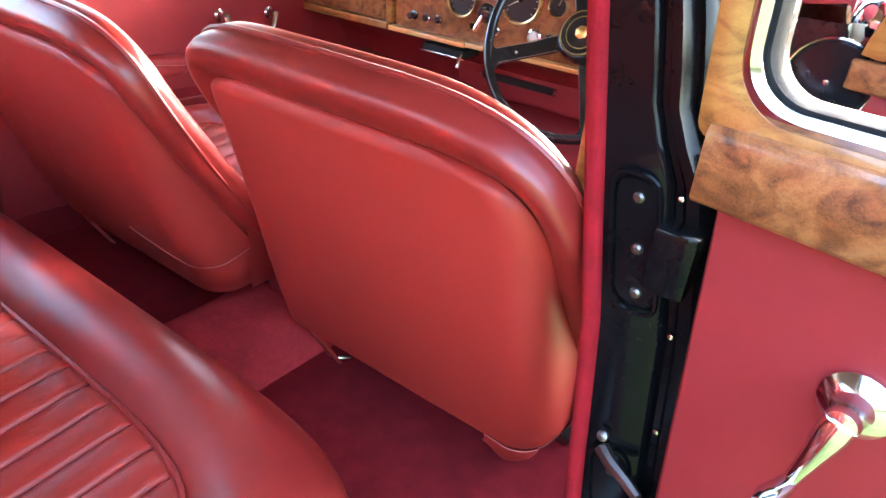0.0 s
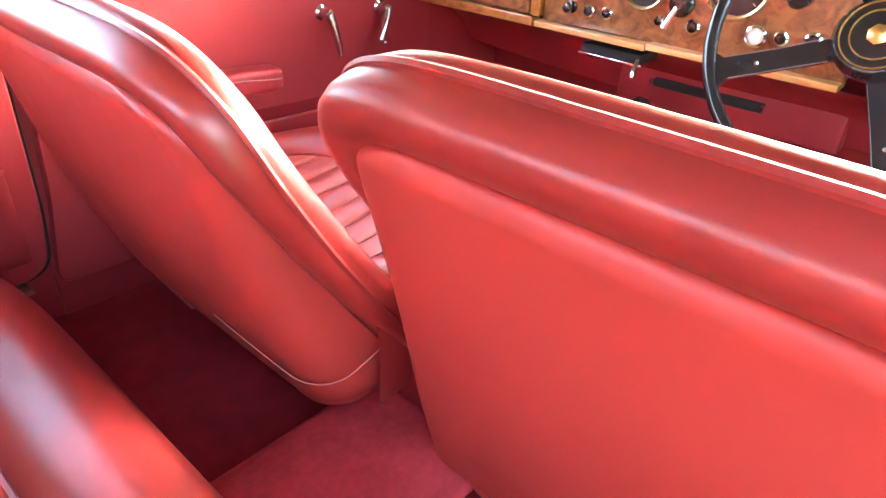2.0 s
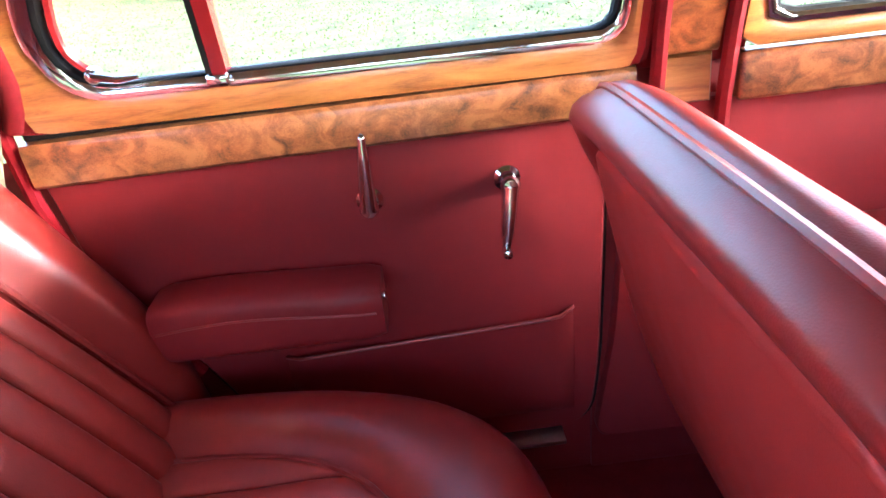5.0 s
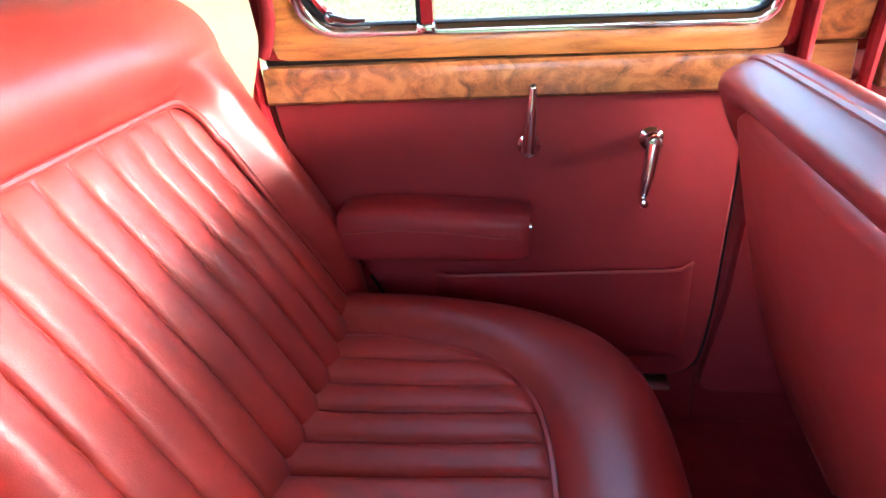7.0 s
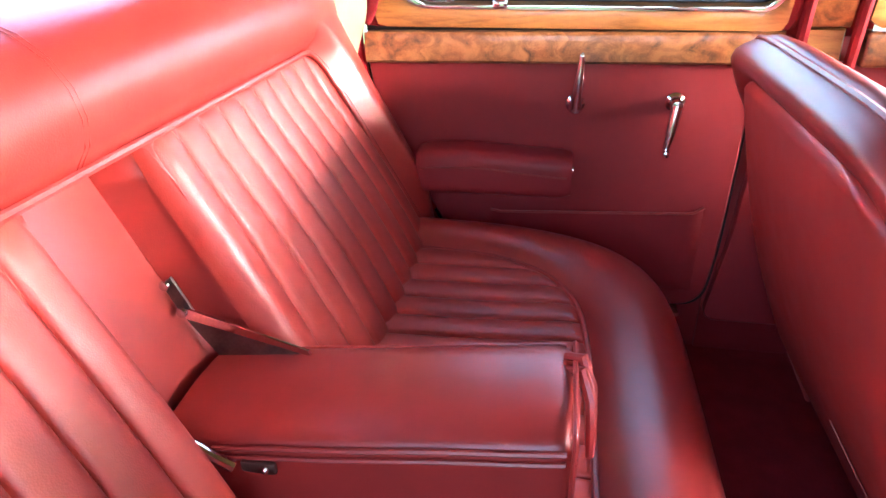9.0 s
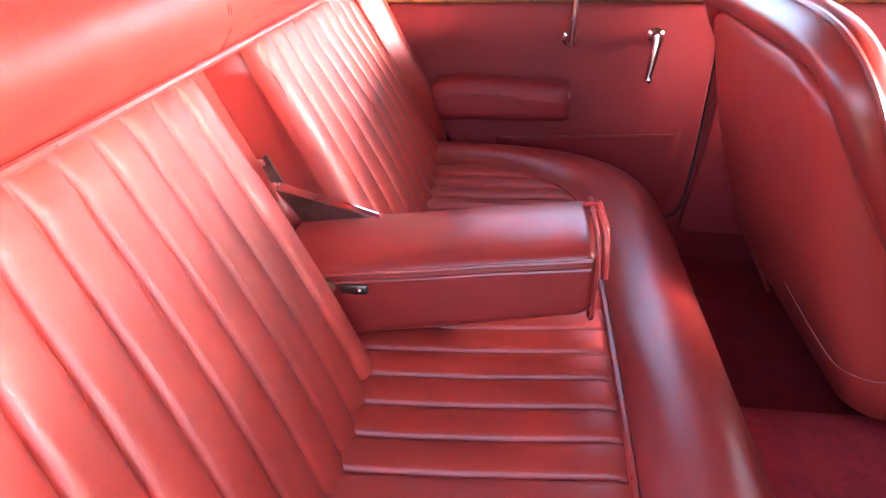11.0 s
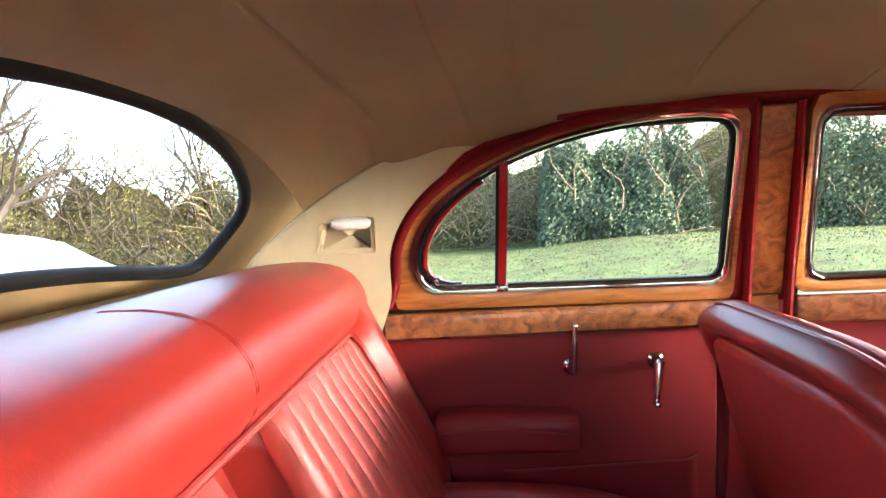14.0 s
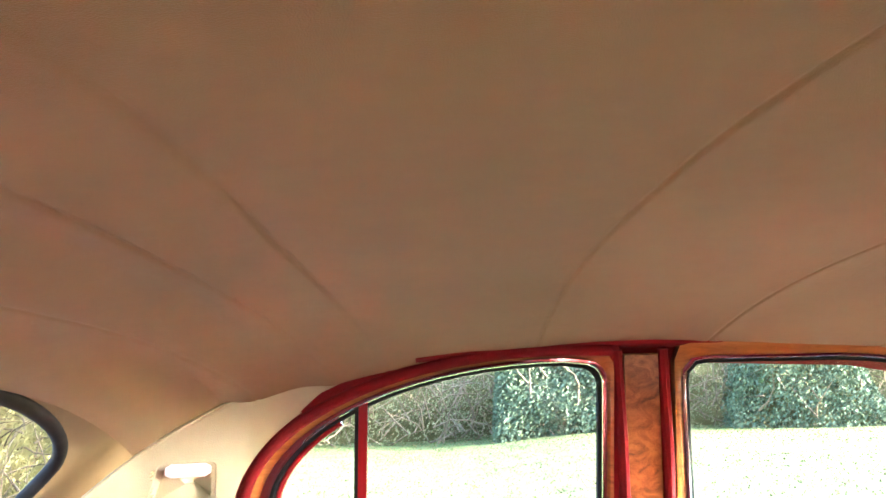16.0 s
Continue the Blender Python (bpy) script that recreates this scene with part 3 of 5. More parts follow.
def aperture(a, top, rear, bottom, front, rb, rf, rt, cx=.45, cz=.70):
    """Outline in (x, z) of the rear door's window: a swept quarter ellipse behind, rounded corners below and ahead."""
    out = [(cx - a * math.sin(radians(t)), cz + (top - cz) * math.cos(radians(t))) for t in range(0, 91, 5)]
    out += [(rear + rb * (1 - math.cos(radians(t))), bottom + rb * (1 - math.sin(radians(t)))) for t in range(5, 91, 5)]
    out += [(front - rf * (1 - math.sin(radians(t))), bottom + rf * (1 - math.cos(radians(t)))) for t in range(0, 91, 5)]
    out += [(front - rt * (1 - math.cos(radians(t))), top - .004 - rt * (1 - math.sin(radians(t)))) for t in range(0, 91, 5)]
    return out


def sub(points, n):
    """The outline with n points at even steps."""
    P = [Vector(p) for p in points]
    d = [0]
    for a, b in zip(P, P[1:] + P[:1]):
        d.append(d[-1] + (b - a).length)
    out = []
    for k in range(n):
        s = d[-1] * k / n
        i = max(j for j in range(len(P)) if d[j] <= s + 1e-9)
        out.append(P[i].lerp((P + P[:1])[i + 1], (s - d[i]) / max(1e-9, d[i + 1] - d[i])))
    return [tuple(p) for p in out]


def lever(parent, x, y, z, side, length, angle, name, knob):
    """A chrome door lever or winder on an escutcheon, hanging or standing at an angle."""
    m = pose(x, y, z, 90 if side > 0 else -90, 0, 0)
    h = part(name, turned([(.0165, -.030), (.0175, -.026), (.0165, -.020), (.011, -.016), (.009, -.004), (.0115, .002), (.012, .008), (.009, .013), (.001, .015)], 20, m), CHROME, parent, "chromed " + name.replace("_", " "))
    a = radians(angle)
    dx, dz = math.sin(a), math.cos(a)
    pts, rr = [], []
    for k in range(9):
        t = k / 8
        out = -side * (.008 + .010 * math.sin(t * math.pi * .5))
        pts.append((x + dx * length * t, y + out, z + dz * length * t))
        rr.append(.0100 * (1 - t) + .0052 * t + (.0015 * math.sin(t * 3.14)))
    part("arm", tube(pts, rr, 10), CHROME, h)
    e = pts[-1]
    if knob:
        part("knob", merge(turned([(.004, -.002), (.0062, .002), (.0068, .010), (.0055, .017), (.001, .019)], 14, pose(e[0], e[1], e[2] - 0, 90 if side > 0 else -90, 0, 0))), CHROME, h)
    else:
        part("tip", turned([(.0048, -.004), (.0056, .002), (.004, .007), (.0008, .009)], 12, Matrix.Translation(e) @ Vector((dx, 0, dz)).to_track_quat("Z", "Y").to_matrix().to_4x4()), CHROME, h)
    return h


def arm_pad(parent, x0, x1, y, z0, z1, depth):
    """A padded door armrest with a rounded nose and a seam along its face."""
    def fn(u, v):
        a = u * math.pi * 2
        c, s = math.cos(a), math.sin(a)
        x = x0 + (x1 - x0) * v
        e = min(1, (min(v, 1 - v) / .05)) ** .5 if 0 < v < 1 else .55
        yy = y - depth / 2 - depth / 2 * (1 - .25 * (1 - e)) * math.copysign(abs(c) ** .45, c)
        dip = .006 * math.sin(v * 3.14 * 1.6)
        zz = (z0 + z1) / 2 + (z1 - z0) / 2 * (1 - .25 * (1 - e)) * math.copysign(abs(s) ** .45, s) + dip * (s > 0) * .6
        return x, yy, zz
    vs, fs = grid(40, 30, fn, True)
    n = 40
    fs += [tuple(range(n))[::-1], tuple(range(30 * n, 31 * n))]
    a = part("armrest", (vs, fs), TRIM, parent, "padded red leather armrest", sharp=60)
    zs = z0 + (z1 - z0) * .62
    part("seam", tube([(x0 + (x1 - x0) * (.03 + .94 * k / 12), y - depth - .0005, zs + .006 * math.sin(k / 12 * 4.5)) for k in range(13)], .0016, 6), PIPING, a)
    return a


def pocket(parent, x0, x1, y, z0, z1, rise):
    """A map pocket: a padded flap with a piped top edge, its front corner kicked up."""
    def fn(u, v):
        x = x0 + (x1 - x0) * u
        top = z1 + rise * (u - .9) + .008 * smooth(.93, 1, u)
        z = z0 + (top - z0) * v
        b = min(u, 1 - u, v * .6) / .05
        return x, y - .003 - .012 * min(1, max(0, b)) ** .5 * (.5 + .5 * v), z
    p = part("map_pocket", grid(40, 16, fn), TRIM, parent, "red leathercloth map pocket")
    part("pocket_edge", tube([(x0 + (x1 - x0) * k / 20, y - .014 + (.010 if k in (0, 20) else 0), z1 + rise * (k / 20 - .9) + .008 * smooth(.93, 1, k / 20)) for k in range(21)], .0028, 6), PIPING, p)
    return p


def rear_door():
    d = thing("door_1", (.2, .72, .05), "closed rear door in red trim with burr walnut and chrome fittings", "door", kind="structure")
    panel = rounded([(-.158, .575, .01), (-.135, .42, .05), (-.03, .26, .08), (.06, .08, .05), (.492, .082, .05), (.506, .20, .05), (.514, .575, .01)], 8)
    part("trim_panel", slab([(x, .720, z) for x, z in panel], (0, .018, 0), .004), TRIM, d, "red leathercloth trim panel")
    gap = [(x + (.008 if x > .2 else -.008), z - .010 if z < .3 else z) for x, z in panel]
    part("door_gap", slab([(x, .737, z) for x, z in gap], (0, .004, 0), .001), SHADOW, d)
    # burr capping along the waist
    def cap(u, v):
        x = -.152 + u * .690
        zz = .545 + .010 * u
        prof = [(.722, 0), (.703, .002), (.699, .006), (.697, .048), (.700, .054), (.712, .056), (.730, .056)]
        k = v * (len(prof) - 1)
        i = min(len(prof) - 2, int(k))
        f = k - i
        return x, prof[i][0] + (prof[i + 1][0] - prof[i][0]) * f, zz + prof[i][1] + (prof[i + 1][1] - prof[i][1]) * f
    vs, fs = grid(30, 12, cap)
    w = 31
    fs += [tuple(j * w for j in range(13)), tuple(j * w + 30 for j in range(13))[::-1]]
    part("waist_capping", (vs, fs), BURL, d, "burr walnut waist capping")
    part("waist_gap", slab([(-.15, .712, .600), (.535, .712, .606), (.535, .706, .622), (-.15, .706, .622)], (0, .02, 0), .001), SHADOW, d)
    # window frame
    n = 120
    o = sub(aperture(.578, .978, -.128, .610, .535, .012, .012, .03), n)
    i1 = sub(aperture(.545, .962, -.090, .640, .524, .055, .028, .035), n)
    i2 = sub(aperture(.530, .955, -.080, .653, .517, .050, .024, .032), n)
    i3 = sub(aperture(.520, .950, -.070, .656, .511, .048, .022, .030), n)
    at = lambda pts, dy=0: [(x, wy(z) + dy, z) for x, z in pts]
    part("window_surround", ring_band(at(o, -.003), at(i1, .006), (0, .02, 0)), OAK, d, "golden walnut window surround")
    part("chrome_bead", ring_band(at(i1, .002), at(i2, .0085), (0, .012, 0)), CHROME, d, "polished chrome window bead")
    part("glass_channel", ring_band(at(i2, .013), at(i3, .016), (0, .012, 0)), RUBBER, d)
    p = part("pane", slab(at(i3, .022), (0, .004, .0012), .0005), GLASS, d)
    p.visible_shadow = False
    # quarter light pillar, outer frame and catch
    bar = lambda x, z: (x, wy(z) + .008, z)
    part("quarter_light_bar", merge(slab([bar(.078, .650), bar(.094, .650), bar(.104, .905), bar(.088, .900)], (0, .022, 0), .002)), REDPAINT, d, "maroon painted quarter light bar")
    part("bar_rubber", slab([bar(.072, .652), bar(.078, .652), bar(.088, .898), bar(.081, .895)], (0, .020, 0), .001), RUBBER, d)
    part("bar_foot", rbox(.074, .098, .678, .690, .642, .656, .003), CHROME, d)
    q = [(x, z) for x, z in aperture(.515, .947, -.065, .661, .09, .045, .02, .03)[:30] if x < .085]
    part("quarter_light_frame", tube([(x, wy(z) + .018, z) for x, z in q], .0052, 6), REDPAINT, d, "maroon quarter light frame")
    c = part("catch", turned([(.004, 0), (.009, .003), (.0095, .010), (.006, .016), (.001, .018)], 14, pose(-.040, wy(.668) + .012, .668, 90, 0, 0)), CHROME, d, "chrome quarter light catch")
    part("catch_arm", tube([(-.040, wy(.668) - .002, .668), (-.015, wy(.66) - .003, .662), (.006, wy(.66), .662)], [.0055, .0045, .003], 8), CHROME, c)
    lever(d, .22, .698, .480, 1, .087, 3, "door_handle", False)
    lever(d, .389, .698, .488, 1, .078, -172, "window_winder", True)
    a = arm_pad(d, -.055, .222, .722, .325, .405, .085)
    part("button", turned([(.006, 0), (.006, .003), (.002, .005)], 10, pose(.222, .668, .375, 0, 90, 0)), CHROME, a)
    pocket(d, .075, .468, .720, .12, .285, .018)
    # red windlace down the rear edge, red outer frame round the top
    part("rear_windlace", tube([(-.160, wy(.64) + .004, .64), (-.166, .706, .60), (-.164, .712, .53), (-.148, .716, .44), (-.10, .718, .34), (-.04, .72, .26)], .009, 8), WINDLACE, d, "red cloth windlace")
    roll = [(.45 - .571 * math.sin(radians(t)), .70 + .276 * math.cos(radians(t))) for t in range(0, 91, 5)] + [(-.124, .67), (-.134, .64), (-.146, .620)]
    part("frame_windlace", tube([(.53, wy(.974) - .003, .974)] + [(x, wy(z) - .003, z) for x, z in roll], .0105, 10), SHADED_CLOTH, d, "red cloth windlace round the window frame, darkened as in shade")
    part("outer_frame", ring_band(at(sub(aperture(.612, .996, -.162, .6108, .552, .012, .012, .03), n), .004), at(o, .0), (0, .03, 0)), SHADED_CLOTH, d, "red cloth covered door surround")


rear_door()


def post(side):
    """Centre post between the doors, faced in burr walnut with red windlace at its edges."""
    p = thing("post" if side > 0 else "door_post", (.6, side * .72, .3), "centre post faced in burr walnut with red windlace" if side > 0 else "black painted door post with red windlace and hinges", "post", kind="structure")
    yy = lambda z: side * (wy(z) - .004 if z > .6 else .708)
    part("cant_rail", tube([(.26, side * .600, .982), (.34, side * .587, .985), (.55, side * .588, .991), (.8, side * .592, .990), (1.1, side * .60, .975), (1.35, side * .62, .92)], .010, 8), SHADED_CLOTH, p, "red cloth cant rail")
    if side < 0:
        return p
    o = [(.566, .618), (.628, .618), (.612, .968), (.552, .968)]
    part("post_facing", slab([(x, yy(z), z) for x, z in o], (0, side * .02, 0), .004), BURL, p, "burr walnut post facing")
    part("post_core", rbox(.50, .68, min(side * .742, side * .775), max(side * .742, side * .775), FLOOR, .62, .004), TRIM, p)
    part("post_core", slab([(x, side * (wy(z) + .024), z) for x, z in [(.535, .60), (.672, .60), (.662, 1.0), (.535, 1.0)]], (0, side * .02, 0), .002), SHADED_CLOTH, p)
    part("post_block", slab([(x, side * .706, z) for x, z in [(.566, .558), (.630, .558), (.628, .614), (.566, .614)]], (0, side * .02, 0), .004), OAK, p, "golden walnut block")
    part("lower_post", slab([(x, side * .722, z) for x, z in rounded([(.545, .558, .005), (.525, .22, .03), (.50, .05, .03), (.66, .05, .02), (.655, .558, .005)])], (0, side * .02, 0), .003), TRIM, p, "red leathercloth post trim")
    for x0, x1 in ((.560, .542), (.640, .622)):
        part("windlace", tube([(x0 + .008, side * .716, .45), (x0 + .004, side * .706, .56), (x0, side * wy(.65), .65), ((x0 + x1) / 2, side * (wy(.82) - .004), .82), (x1, side * (wy(.97) + .004), .975)], .0095, 8), SHADED_CLOTH, p, "red cloth windlace")
    return p


post(1)


def front_door(side):
    d = thing("door_2" if side > 0 else "door_4", (1.05, side * .72, .05), "closed front door in red trim with burr walnut capping" if side > 0 else "driver's door standing open, red trim with walnut capping", "door", kind="structure")
    S = lambda pts: [(x, side * y, z) for x, y, z in pts]
    panel = rounded([(.655, .568, .01), (.66, .06, .02), (1.38, .05, .03), (1.475, .16, .10), (1.480, .568, .01)], 6)
    part("trim_panel", slab(S([(x, .720, z) for x, z in panel]), (0, side * .018, 0), .004), TRIM, d, "red leathercloth trim panel")
    part("waist_capping", rbox(.658, 1.47, min(side * .697, side * .73), max(side * .697, side * .73), .556, .612, .006, 3), BURL, d, "burr walnut waist capping")
    n = 80
    o = sub(rounded([(.652, .618, .012), (1.46, .618, .012), (1.36, .905, .1), (1.0, .985, .1), (.640, .985, .03)]), n)
    i1 = sub(rounded([(.672, .640, .03), (1.42, .640, .04), (1.33, .895, .08), (1.0, .962, .08), (.654, .962, .04)]), n)
    i2 = sub(rounded([(.682, .650, .028), (1.40, .650, .04), (1.32, .89, .08), (1.0, .955, .08), (.664, .955, .038)]), n)
    at = lambda pts, dy=0: S([(x, wy(z) + dy, z) for x, z in pts])
    part("window_surround", ring_band(at(o, -.003), at(i1, .006), (0, side * .02, 0)), OAK, d, "golden walnut window surround")
    part("chrome_bead", ring_band(at(i1, .002), at(i2, .008), (0, side * .012, 0)), CHROME, d)
    part("glass_channel", tube(at(i2, .012), .005, 6, True), RUBBER, d)
    p = part("pane", slab(at(i2, .022), (0, side * .004, .001), .0005), GLASS, d)
    p.visible_shadow = False
    y = side * .698
    if side > 0:
        lever(d, 1.133, y, .461, side, .085, 168, "door_handle", False)
        lever(d, 1.302, y, .454, side, .075, -155, "window_winder", True)
        arm_pad(d, .80, .985, .722, .335, .385, .06)
        # map slot laid flat, its recess shade in the red, over a padded pocket
        part("slot", slab([(x, .7185, z) for x, z in rounded([(.86, .252, .006), (1.245, .236, .006), (1.258, .272, .012), (.86, .290, .006)])], (0, .002, 0), .001), SHADED_CLOTH, d)
        pocket(d, .86, 1.248, .720, .06, .250, -.014)
    else:
        part("outer_skin", slab([(x, -.80, z) for x, z in rounded([(.60, .62, .01), (.60, 0, .02), (1.45, 0, .03), (1.50, .62, .01)])], (0, .02, 0), .006), BLACK, d, "glossy black door skin")
        part("outer_frame", ring_band(at(sub(rounded([(.630, .600, .012), (1.48, .600, .012), (1.37, .92, .1), (1.0, 1.0, .1), (.620, 1.0, .03)]), n), .052), at(i2, .040), (0, .012, 0)), BLACK, d, "black painted window frame")
        part("outer_handle", tube([(.72, -.80, .60), (.72, -.835, .60), (.66, -.838, .598), (.62, -.836, .598)], [.009, .009, .008, .006], 8), CHROME, d, "chrome outer handle")
        hinge = Vector((1.478, -.755, 0))
        d.matrix_world = Matrix.Translation(hinge) @ Matrix.Rotation(radians(76), 4, "Z") @ Matrix.Translation(-hinge) @ d.matrix_world


front_door(1)
front_door(-1)


def right_post():
    """Painted shut face of the right centre post, with hinges and red windlace."""
    p = post(-1)
    yi = lambda z: -(.615 + .190 * (.80 - z)) if z > .45 else -(.6815 + .115 * (.45 - z))
    rows = [(z, yi(z)) for z in [-.02 + 1.0 * k / 30 for k in range(31)]]
    rings = []
    for z, y in rows:
        w = .130 - .034 * smooth(.60, .68, z) - .03 * smooth(.70, .98, z)
        f = [(.575, -.006), (.550, .010), (.546, .016), (.546, .50), (.550, .54), (.558, .56), (.558, .61), (.550, .65), (.550, .74), (.560, .78), (.566, .84), (.562, .90), (.575, 1.0), (.66, 1.0), (.66, -.10)]
        rings.append([(x, y - w * q, z) for x, q in f])
    part("shut_face", loft(rings, True, True), BLACK, p, "glossy black shut face", sharp=40)
    lace = [(.548, y + .004, z) for z, y in rows]
    part("door_windlace", tube(lace, .0108, 10), WINDLACE, p, "red cloth door windlace")
    part("post_facing", slab([(x, yi(z) + .026, z) for x, z in [(.572, .650), (.634, .650), (.620, .968), (.562, .968)]], (0, -.030, 0), .004), OAK, p, "golden walnut post facing")
    part("post_block", slab([(x, -.617, z) for x, z in [(.570, .560), (.636, .560), (.634, .648), (.570, .648)]], (0, -.045, 0), .006), OAK, p, "golden walnut block")
    st = part("striker", slab([(.668, y, z) for y, z in rounded([(-.700, .595, .004), (-.745, .600, .004), (-.732, .690, .006), (-.702, .690, .006)])], (-.010, 0, 0), .002), STEEL, p, "chrome door striker")
    for y, z, w in ((-.722, .664, .016), (-.728, .636, .018), (-.735, .610, .020)):
        part("striker_tooth", rbox(.636, .690, y - w * .7, y + w * .5, z - .010, z + .006, .004, 3), CHROME, st)
    for zc in (.546, .225):
        y = yi(zc)
        h = part("hinge", slab([(.541, y - .042 + a + .2 * b, zc + b) for a, b in rounded([(-.022, -.062, .02), (.022, -.062, .02), (.022, .068, .02), (-.022, .068, .02)])], (.012, 0, 0), .003), BLACK, p, "black painted hinge plate")
        part("hinge_rim", tube([(.539, y - .042 + a + .2 * b, zc + b) for a, b in rounded([(-.023, -.066, .02), (.024, -.066, .02), (.024, .072, .02), (-.023, .072, .02)])], .003, 6, True), BLACK, h)
        part("hinge_arm", rbox(.522, .556, y - .100, y - .058, zc - .030, zc + .036, .006), BLACK, h)
        for dz in (.050, .0, -.045):
            part("screw", turned([(.006, 0), (.0055, .003), (.003, .005)], 10, pose(.541, y - .044 + .2 * dz, zc + dz, 0, -90, 0)), STEEL, h)
    c = part("check_strap", tube([(.540, yi(.33) - .030, .300), (.530, yi(.33) - .045, .296), (.520, yi(.32) - .070, .290), (.512, yi(.32) - .085, .287)], [.009, .008, .007, .006], 8), STEEL, p, "dull steel check strap")
    part("strap_pin", turned([(.007, 0), (.006, .004), (.002, .006)], 10, pose(.538, yi(.345) - .030, .318, 0, -60, 0)), STEEL, c)
    for z in (.604, .466, .350):
        part("screw", turned([(.004, 0), (.003, .003), (.001, .004)], 10, pose(.548, yi(z) - .080, z, 0, -90, 0)), CHROME, p)


right_post()


def open_door():
    """The right rear door, swung open on the post: red trim, burr capping, window and winder."""
    d = thing("door_3", (.52, -.77, .05), "rear door standing open, red trim with walnut capping", "door", kind="structure")
    # local: u along the door from its hinge, w out of the trim face, z up
    ux, uy = -.17, -.985
    nx, ny = -.985, .17
    B = lambda u, w, z: (.500 + ux * u + nx * w, -.755 + uy * u + ny * w, z)
    lean = lambda z: .20 * (z - .68)
    part("trim_panel", slab([B(u, 0, z) for u, z in rounded([(.016, .63, .005), (.050, .26, .04), (.09, .12, .04), (.52, .12, .05), (.72, .42, .06), (.72, .63, .005)])], (-nx * .02, -ny * .02, 0), .004), TRIM, d, "red leathercloth trim panel")
    part("door_body", slab([B(u, -.022, z) for u, z in rounded([(.010, .66, .005), (.046, .26, .04), (.08, .10, .04), (.53, .08, .05), (.74, .42, .06), (.74, .66, .005)])], (-nx * .05, -ny * .05, 0), .006), BLACK, d, "glossy black door shell")
    def cap(u, v):
        prof = [(-.004, 0), (.018, .002), (.022, .006), (.024, .050), (.021, .056), (.010, .058), (-.01, .058)]
        k = v * 6
        i = min(5, int(k))
        f = k - i
        w, z = (prof[i][q] + (prof[i + 1][q] - prof[i][q]) * f for q in (0, 1))
        return B(.002 + .738 * u, w, .630 + z * 1.15)
    vs, fs = grid(30, 12, cap)
    fs += [tuple(j * 31 for j in range(13)), tuple(j * 31 + 30 for j in range(13))[::-1]]
    part("waist_capping", (vs, fs), BURL, d, "burr walnut waist capping")
    A = lambda a: [(.547 - x, z + .066) for x, z in a]
    n = 320
    o = sub(A(aperture(.578, .978, -.128, .616, .556, .012, .012, .03)), n)
    i1 = sub(A(aperture(.535, .955, -.080, .636, .537, .055, .045, .045)), n)
    i2 = sub(A(aperture(.525, .945, -.069, .649, .526, .055, .038, .04)), n)
    i3 = sub(A(aperture(.519, .939, -.063, .654, .521, .05, .034, .04)), n)
    at = lambda pts, w=0: [B(u, w + lean(z), z) for u, z in pts]
    back = (-nx * .02, -ny * .02, 0)
    part("window_surround", ring_band(at(o, .016), at(i1, .008), back), OAK, d, "golden walnut window surround")
    part("chrome_bead", ring_band(at(i1, .0075), at(i2, .004), back), CHROME, d)
    part("glass_channel", ring_band(at(i2, -.004), at(i3, -.010), back), RUBBER, d)
    p = part("pane", slab(at(i3, -.02), (-nx * .004, -ny * .004, 0), .0005), GLASS, d)
    p.visible_shadow = False
    w = B(.158, .0, .526)
    m = Matrix.Translation(w) @ Vector((nx, ny, 0)).to_track_quat("Z", "Y").to_matrix().to_4x4()
    h = part("window_winder", turned([(.026, .0), (.0265, .006), (.019, .012), (.015, .014), (.011, .026), (.0125, .030), (.011, .038), (.004, .041)], 24, m), CHROME, d, "chromed window winder")
    part("arm", tube([B(.158 - .012 * t, .034 + .006 * math.sin(t * 3), .526 - .066 * t) for t in [k / 8 for k in range(9)]], [.0125, .0125, .0115, .0100, .0088, .0078, .007, .0066, .0064], 10), CHROME, h)
    part("knob", tube([B(.146, .034, .460), B(.144, .044, .457), B(.139, .058, .453), B(.137, .070, .451)], [.006, .008, .009, .006], 10), CHROME, h)


open_door()


def hinge_post():
    """Black painted post on which the driver's door hangs, with a round cover plate."""
    p = thing("hinge_post", (1.46, -.74, .2), "black painted front door hinge post with a round cover", "post", kind="structure")
    part("post_body", slab([(1.440, y, z) for y, z in rounded([(-.700, -.02, .01), (-.800, -.02, .01), (-.785, .46, .04), (-.720, .66, .04), (-.655, .92, .02), (-.575, .92, .02), (-.625, .62, .05), (-.680, .40, .05)])], (.03, 0, 0), .006), BLACK, p)
    part("windlace", tube([(1.436, -.696, .02), (1.436, -.684, .22), (1.436, -.672, .40), (1.436, -.632, .54), (1.436, -.604, .68), (1.436, -.572, .90)], .011, 10), WINDLACE, p, "red cloth windlace")
    c = part("cover", turned([(.078, 0), (.078, .010), (.072, .016), (.030, .019), (.001, .020)], 36, pose(1.440, -.722, .560, 0, -90, 0)), BLACK, p, "round black cover plate")
    part("cover_rim", turned([(.080, .004), (.082, .010), (.079, .014), (.076, .012)], 36, pose(1.440, -.722, .560, 0, -90, 0), False), CHROME, c)
    part("screw", turned([(.006, 0), (.005, .003), (.001, .004)], 10, pose(1.419, -.722, .560, 0, -90, 0)), CHROME, c)


hinge_post()


